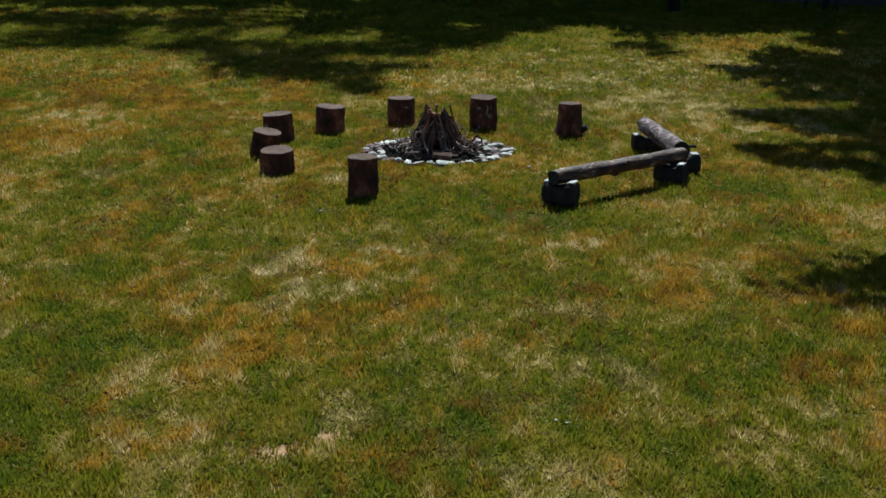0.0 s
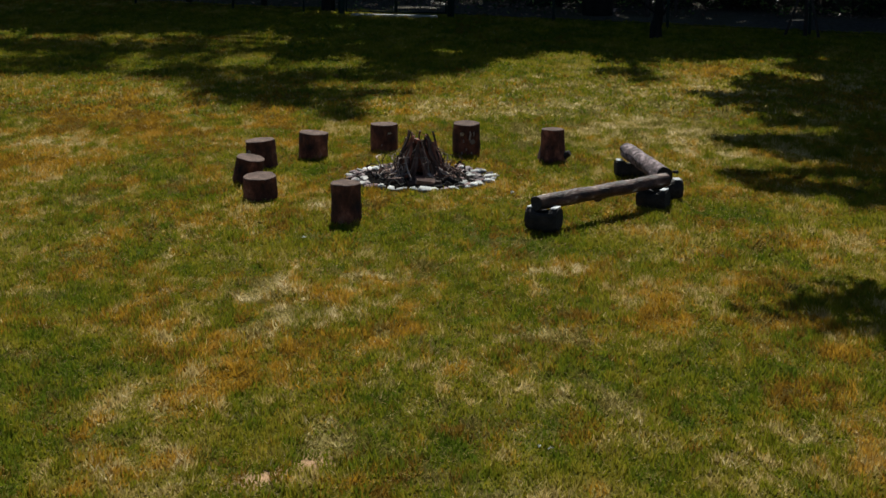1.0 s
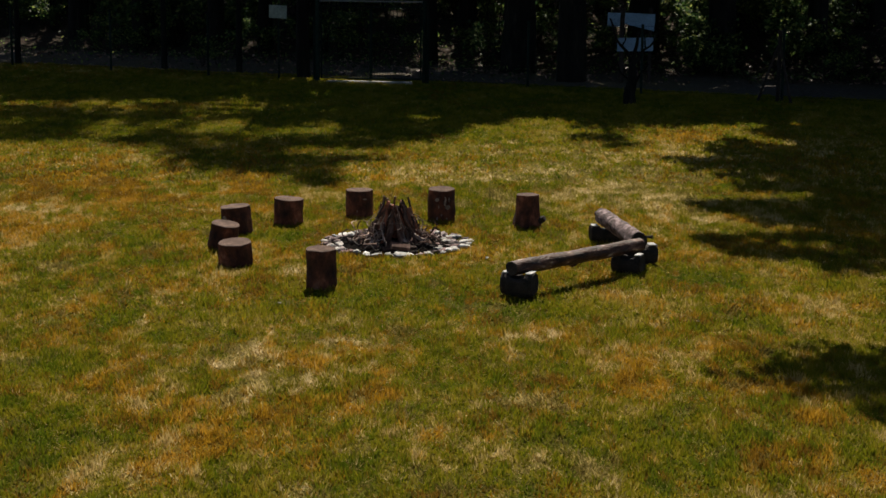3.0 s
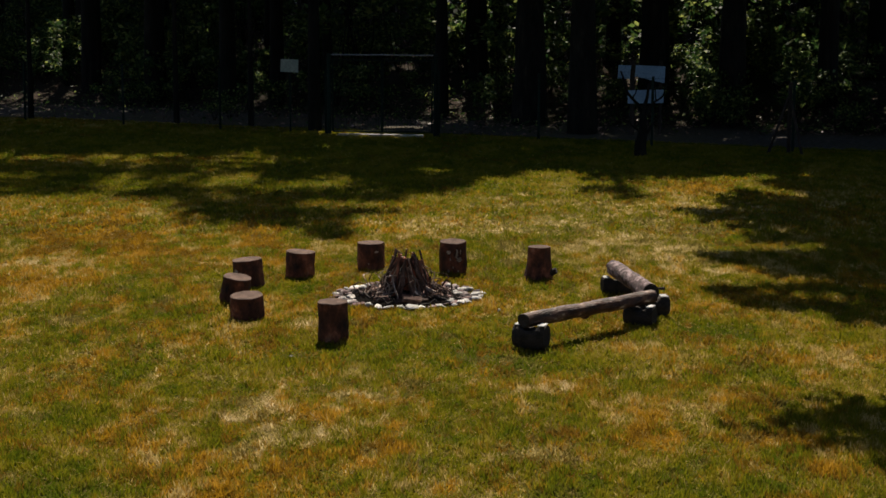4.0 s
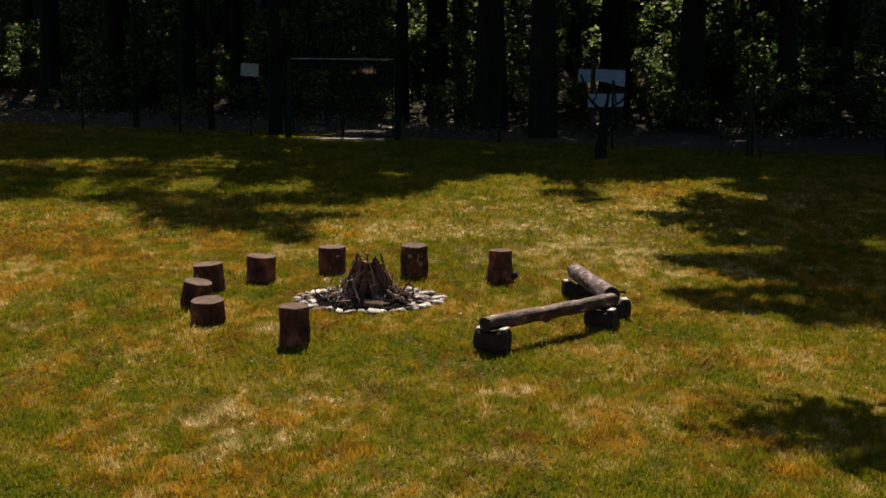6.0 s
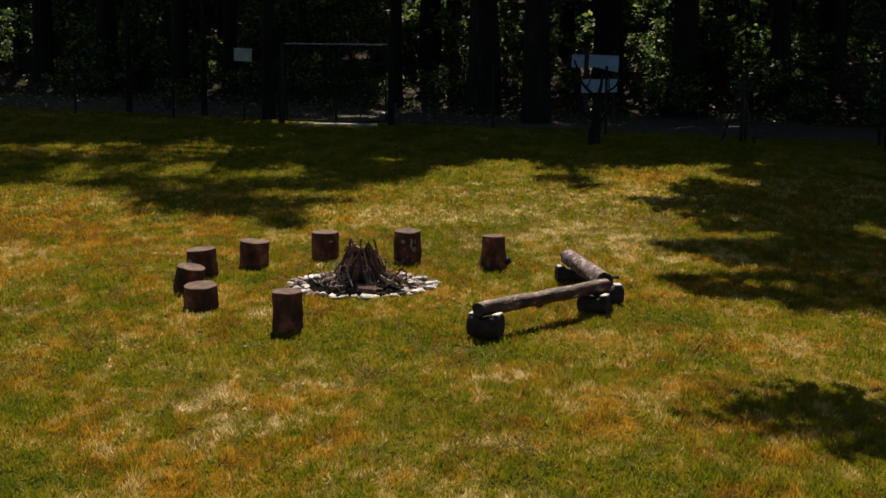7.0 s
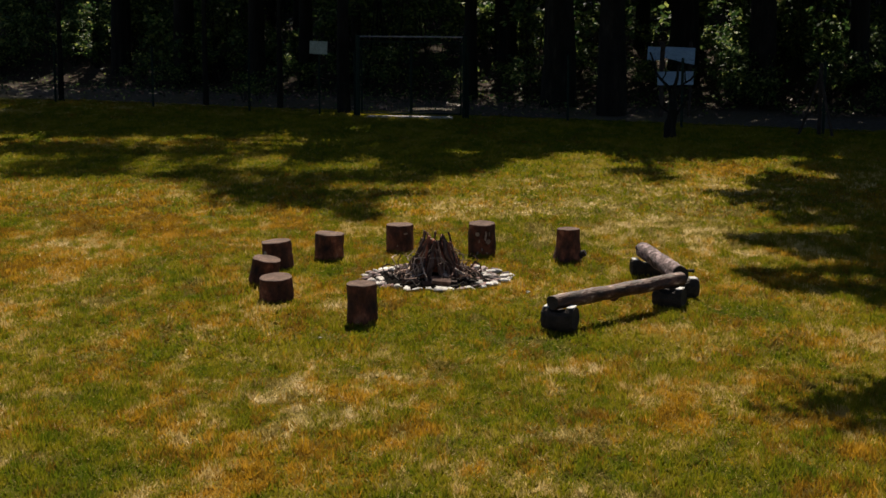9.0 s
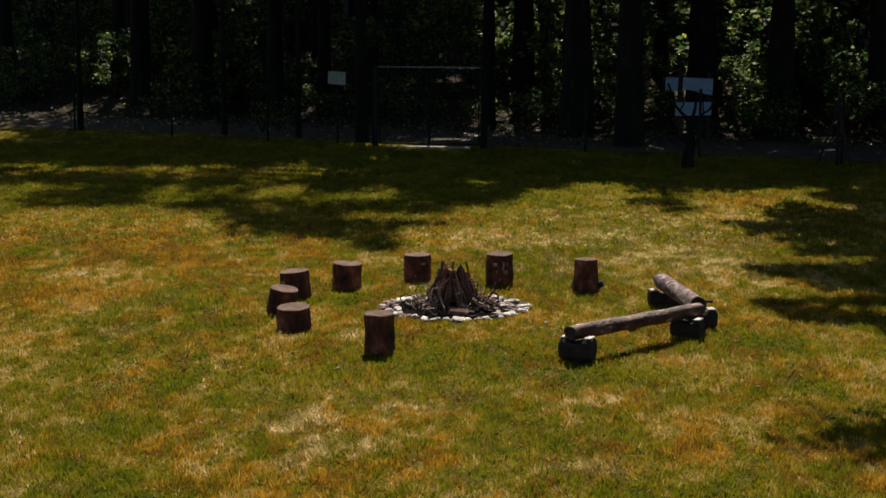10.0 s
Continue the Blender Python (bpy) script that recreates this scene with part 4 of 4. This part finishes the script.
def wood():
    # the trunks that stand out at the wood's edge: x, y, radius, height, breadth of crown
    marked = [(0.98, 56.0, 0.30, 0.75, 0.5), (2.42, 49.4, 0.42, 0.5, 0.7), (1.75, 62.0, 0.2, 0.9, 0.7), (6.35, 52.0, 0.38, 0.66, 0.9), (8.4, 50.0, 0.34, 0.6, 0.9),
              (11.2, 50.0, 0.24, 1.0, 1.1), (-12.3, 59.0, 0.28, 1.1, 1.2),
              (13.2, 52.0, 0.3, 1.0, 1.2), (12.2, 57.5, 0.22, 0.9, 1.1), (-0.15, 52.0, 0.17, 0.68, 0.75), (-3.9, 55.6, 0.14, 0.7, 0.7), (-13.4, 63.0, 0.2, 1.0, 1.1)]
    edge = "tall dark pine trunk at the edge of the wood"
    for k, (x, y, r, shades) in enumerate(((-3.65, 47.0, 0.14, MIDDLE_SHADE), (-5.5, 55.2, 0.18, GLADE_SHADE + STREAKS), (3.72, 46.4, 0.32, EDGE_SHADE), (-9.8, 57.2, 0.28, WEST_SHADE), (-7.2, 56, 0.22, CLEARING_SHADE + BAND_SHADE))):
        shading_tree(x, y, r, shades, 300 + 20 * k, "pine_tree", edge, "trees of the wood", M_NEEDLE)
    # slim pines added by the fence; unseen crowns shade the end of the lawn
    for k, (x, y, west) in enumerate(((-12.4, 50.6, -15.0), (-7.9, 49.6, -10.4), (-5.6, 48.6, -7.4))):
        shades = tuple((west + 1.9 * i + 0.7 * (j % 2), 41.4 + 1.7 * j, 1.3, 1.3, 0.7) for i in range(3) for j in range(3))
        shading_tree(x, y, 0.07, shades, 800 + 20 * k, "pine_tree", edge, "trees of the wood", M_NEEDLE, 0.4)
    # pines added so that unseen low crowns shade the track and the bank's foot
    for k, (x, deep, dense) in enumerate(((-14.5, 4, 0.6), (-10.6, 5, 0.55), (-6.4, 4, 0.5), (2.7, 5, 0.45), (5.6, 4, 0.55), (9.9, 2, 0.45), (12.4, 6, 0.5), (13.9, 5, 0.6))):
        foot = fence_y(x)
        shades = tuple((x + 2.2 * (i - 1) + 0.5 * (j % 2), foot + 1.6 + 1.9 * j, 1.5, 1.5, dense) for i in range(3) for j in range(deep))
        shading_tree(x, foot + 15.0, 0.2, shades, 600 + 20 * k, "pine_tree", "tall dark pine deep in the shady wood", "trees of the wood", M_NEEDLE, 0.5)
    taken = [(-3.65, 47.0), (-5.5, 55.2), (3.72, 46.4), (-9.8, 57.2), (-7.2, 56.0)]
    for i, (x, y, r, tall, wide) in enumerate(marked):
        taken.append((x, y))
        tree(x, y, r, THIN_PINES[i % 2] if -14 < x < -3.8 else PINES[i % 3], tall, i * 67, "pine_tree", edge, "trees of the wood", wide)
    # the rest of the wood, but for the pines that would keep the sun from a few bushes
    sunny = ((-13.9, 61.0, 3.6, 2.7), (2.6, 59.0, 3.2, 2.7), (9.4, 49.5, 1.5, 2.7), (8.0, 52.5, 2.5, 2.7), (8.6, 56.0, 3.5, 2.7), (10.2, 52.0, 2.5, 2.4), (-14.9, 61.0, 3.2, 2.7), (-1.3, 50.8, 0.0, 1.5), (-9.8, 60.0, 2.0, 1.5))

    def darkens(x, y, tall):
        return any(math.hypot(x - a, y - b - (0.5 * z - c) * TO_SUN.y / TO_SUN.z) < d for a, b, c, d in sunny for z in range(int(29 * tall), int(54 * tall)))

    for row in range(15):
        for column in range(18):
            rng = random.Random(row * 100 + column)
            x = -45 + 5.2 * (column + 0.5 * (row % 2)) + rng.uniform(-1.5, 1.5)
            y = 56 + 5.0 * row + rng.uniform(-1.4, 1.4)
            if y - fence_y(max(-30, min(30, x))) < 9 or any((x - a) ** 2 + (y - b) ** 2 < 6 for a, b in taken) or (-4.7 < x < 0.2 and y < 64) or (x - 3.1) ** 2 + (y - 69.6) ** 2 < 4 or (x + 6.8) ** 2 + (y - 61.2) ** 2 < 4 or (-16.5 < x < -14 and y < 68):
                continue
            taken.append((x, y))
            tall = rng.uniform(0.85, 1.1)
            if -2 < x < 10.5:
                tall = min(tall, (y - 37) / 23)
            if darkens(x, y, tall):
                continue
            near = abs(x) < 20 and 60 < y < 88
            tree(x, y, rng.uniform(0.13, 0.3), PINES[rng.randrange(3)], tall, rng.uniform(0, 360), "pine_tree", "tall dark pine deep in the shady wood", "trees of the wood", 0.9 if near else 1.2)
    # unseen trees added outside the lawn, whose crowns shade it and block sky light
    for i, (x, y, r, s, wide) in enumerate([(13.3, 44.6, 0.3, 1.05, 1.4), (13.0, 29.0, 0.3, 0.9, 1.2), (17.0, 36.0, 0.3, 1.0, 1.3), (18.5, 44.0, 0.3, 1.0, 1.3),
                                               (-18, 38, 0.3, 1.0, 1.2), (-19, 30, 0.3, 0.95, 1.2), (-18, 22, 0.3, 1.0, 1.2), (-17, 13, 0.3, 0.9, 1.2), (-16, 4, 0.3, 1.0, 1.2), (-13, -6, 0.3, 1.0, 1.2), (-6, -11, 0.3, 1.0, 1.2), (1, -13, 0.3, 0.95, 1.2),
                                               (8, -11, 0.3, 1.0, 1.2), (14, -5, 0.3, 1.0, 1.2), (16, 4, 0.3, 0.95, 1.2), (15.5, 13, 0.3, 0.9, 1.2), (16, 21, 0.3, 1.0, 1.2), (-22, 46, 0.3, 1.0, 1.2)]):
        tree(x, y, r, OAKS[i % 3], s, i * 77, "broadleaf_tree", "unseen leafy broadleaf tree added beside the lawn for shade", "trees beside the lawn", wide)
    for k, (x, y, r, shades, size, label) in enumerate(((11.6, 38.9, 0.3, EAST_SHADE, 0.3, "broad leafy tree reaching over the lawn"), (10.2, 32.8, 0.3, NEAR_SHADE, 0.26, "broad leafy tree reaching over the lawn"), (6.95, 21.2, 0.15, YOUNG_SHADE, 0.2, "slim young broadleaf tree reaching over the lawn"))):
        shading_tree(x, y, r, shades, 420 + 20 * k, "broadleaf_tree", label, "trees beside the lawn", M_LEAF, size)


wood()


# ---- undergrowth ----
def bush_kind(h, spread, seed, per, size):
    rng = random.Random(seed)
    bm = bmesh.new()
    centres, radii = [], []
    for i in range(7):
        a = rng.uniform(0, 6.28)
        reach = spread * rng.uniform(0.2, 0.8)
        tip = (reach * math.cos(a), reach * math.sin(a), h * rng.uniform(0.4, 1.0))
        limb(bm, (0, 0, 0), tip, 0.02, 0.006, seed + i, 5, 4)
        centres.append(tip)
        radii.append(spread * rng.uniform(0.22, 0.42))
    return as_mesh("stem", bm, M_TREEBARK), leaf_cloud("leaves", centres, radii, per, size, M_BUSH, seed, 0.8, 0.6)


BUSHES = [bush_kind(1.5, 1.0, 100, 75, 0.15), bush_kind(2.6, 1.2, 101, 62, 0.23), bush_kind(4.2, 1.6, 102, 74, 0.25), bush_kind(1.0, 0.9, 103, 55, 0.14), bush_kind(5.5, 1.5, 104, 70, 0.25)]


def undergrowth():
    rng = random.Random(31)
    spots = []
    for i in range(210):
        y = 52 + 48 * rng.random() ** 1.3
        spots.append((rng.uniform(-0.32, 0.32) * y, y))
    for x0, x1, y0, y1, count in ((6.6, 11.2, 52, 64, 18), (7.4, 10.4, 51.5, 55, 10), (6.8, 12.6, 48.2, 52.5, 18), (-20.0, -7.0, 62, 84, 50), (0.2, 4.8, 55, 63, 20), (-4.2, 0.2, 55.5, 58.5, 4), (-15.6, -12.2, 60, 62.5, 12), (-10.5, -8.0, 58, 64, 8)):
        spots += [(rng.uniform(x0, x1), rng.uniform(y0, y1)) for _ in range(count)]
    for x, y in spots:
        if y - fence_y(x) < 7.5 or (-2.2 < x < -0.2 and y < 54.5):
            continue
        root = new("bush")
        root.matrix_basis = pose(x, y, stand(x, y) - 0.05, 0, 0, rng.uniform(0, 360)) @ Matrix.Scale(rng.uniform(0.7, 1.2), 4)
        stems, leaves = rng.choice((BUSHES[0], BUSHES[1], BUSHES[3]) if -19 < x < -10 or (6.5 < x and y < 54) else BUSHES)
        hang("stem", stems, root)
        hang("leaves", leaves, root)
        tagged(root, "green leafy undergrowth bush in the shady wood", "bush", "undergrowth bushes")


undergrowth()


def low_growth():
    """Knee-high bushes that cover the foot of the bank."""
    rng = random.Random(57)
    for i in range(170):
        x = rng.uniform(-19, 17)
        y = fence_y(x) + 7.2 + 12 * rng.random() ** 1.4
        if -16.5 < x < -11.5 and y < 61:
            continue
        root = new("low_bush")
        root.matrix_basis = pose(x, y, stand(x, y) - 0.05, 0, 0, rng.uniform(0, 360)) @ Matrix.Scale(rng.uniform(0.5, 0.95), 4)
        stem, leaves = BUSHES[3 if i % 3 else 0]
        hang("stem", stem, root)
        hang("leaves", leaves, root)
        tagged(root, "knee-high green bush on the leafy bank", "bush", "low bushes on the bank")


low_growth()
for x, y, size in ((-6.95, 50.7, 0.62), (-6.55, 51.1, 0.5)):
    root = new("low_bush")
    root.matrix_basis = pose(x, y, stand(x, y) - 0.05, 0, 0, 40 * x) @ Matrix.Scale(size, 4)
    hang("stem", BUSHES[0][0], root)
    hang("leaves", BUSHES[0][1], root)
    tagged(root, "dark low bush at the edge of the shaded track", "bush", "low bushes on the bank")


def litter():
    """Fallen leaves and twigs over the bank, as loose small pieces, and low sprigs growing through them."""
    for name, count, size, mat, lift, label, seed in (("leaf_litter", 20000, 0.16, M_LITTER, 0.03, "dry brown and pale fallen leaves on the bank", 7), ("low_sprigs", 26000, 0.14, M_BUSH, 0.22, "low green sprigs growing through leaf litter", 8)):
        rng = np.random.default_rng(seed)
        y = 46 + 40 * rng.random(count) ** 1.5
        x = rng.uniform(-0.34, 0.34, count) * y
        back = y - fence_y(x)
        keep = (back > 4.5) & (fractal(x, y, 2.5, 141) + 0.25 * rng.random(count) > (0.5 if lift < 0.1 else 0.5)) | ((back > 1.0) & (back <= 4.5) & (rng.random(count) < 0.16))
        x, y = x[keep], y[keep]
        n = len(x)
        z = terrain(x, y) + lift * (0.2 + rng.random(n))
        p = np.stack([x, y, z], 1)
        u = rng.normal(size=(n, 3)) * np.array([1, 1, 0.5])
        u /= np.linalg.norm(u, axis=1)[:, None]
        v = np.cross(u, rng.normal(size=(n, 3)) * 0.5 + np.array([0, 0, 1.0]))
        v /= np.linalg.norm(v, axis=1)[:, None]
        s = size * rng.uniform(0.4, 1.2, n)[:, None] / 2
        q = np.stack([p - u * s, p + v * s * 0.5, p + u * s, p - v * s * 0.5], 1)
        tagged(new(name, sheet_mesh(name, q.reshape(-1, 3), np.arange(4 * n).reshape(-1, 4), mat)), label, "undergrowth", kind="stuff")


litter()


def bare_shrub(x, y):
    root = new("bare_shrub")
    root.matrix_basis = pose(x, y, stand(x, y) - 0.03)
    fork = (0.06, 0.0, 0.95)
    for i, (foot, tip, r0, r1) in enumerate((((0, 0, 0), fork, 0.17, 0.09), ((0.05, 0, 0.75), (-0.5, 0.1, 2.05), 0.05, 0.02), (fork, (0.17, 0, 1.75), 0.06, 0.025), (fork, (0.62, 0.1, 1.72), 0.04, 0.015),
                                            ((0.02, 0, 0.4), (-0.3, 0.2, 1.0), 0.04, 0.012), ((0.04, 0, 0.5), (0.42, -0.1, 1.0), 0.04, 0.012), ((-0.2, 0.05, 1.4), (-0.1, 0.1, 1.95), 0.02, 0.008), ((0.35, 0.05, 1.35), (0.3, 0.1, 1.85), 0.02, 0.008))):
        bm = bmesh.new()
        limb(bm, foot, tip, r0, r1, 200 + i, 8, 8, 0.25 if i else 0.05)
        part("stem", bm, M_TREEBARK, root, smooth=True)
    tagged(root, "dark leafless shrub with several crooked stems", "shrub")


bare_shrub(4.62, 40.2)


def braced_post(x, y):
    root = new("braced_post")
    root.matrix_basis = pose(x, y, stand(x, y) - 0.03)
    bar("post", (0, 0, 0), (0, 0, 1.75), 0.05, M_DARKLOG, root)
    bar("brace", (-0.5, 0, 0), (-0.03, 0, 1.4), 0.035, M_DARKLOG, root)
    bar("brace", (0.25, -0.4, 0), (0.02, -0.03, 1.3), 0.035, M_DARKLOG, root)
    tagged(root, "dark corner post propped by slanting braces", "fence post")


braced_post(8.3, 41.0)


def fallen_leaf(x, y, length, turn, seed):
    """A small curled dry leaf lying on the grass."""
    bm = bmesh.new()
    rows = []
    for i in range(6):
        f = i / 5
        w = 0.34 * length * math.sin(math.pi * (0.08 + 0.84 * f)) * (1 + 0.2 * noise.noise(Vector((f * 4, seed, 0))))
        z = 0.12 * length * math.sin(math.pi * f) + 0.05 * length * f
        rows.append([bm.verts.new(((f - 0.5) * length, w * k, z + 0.35 * abs(k) * w)) for k in (-1, 0, 1)])
    for lo, hi in zip(rows, rows[1:]):
        for k in range(2):
            bm.faces.new((lo[k], hi[k], hi[k + 1], lo[k + 1]))
    bmesh.ops.solidify(bm, geom=bm.faces[:], thickness=0.002)
    root = new("fallen_leaf")
    root.matrix_basis = pose(x, y, stand(x, y) + 0.035, 10, -8, turn)
    part("blade", bm, M_PALELEAF, root, smooth=True)
    tagged(root, "small pale curled dry leaf lying on the grass", "leaf", "pale leaves on the lawn")


for k, (x, y, length) in enumerate(((-1.67, 17.87, 0.07), (0.66, 20.55, 0.08), (2.74, 17.15, 0.06), (-7.33, 30.31, 0.1), (-6.77, 30.80, 0.08), (0.66, 11.17, 0.05), (0.58, 11.22, 0.04))):
    fallen_leaf(x, y, length, 71 * k, k)
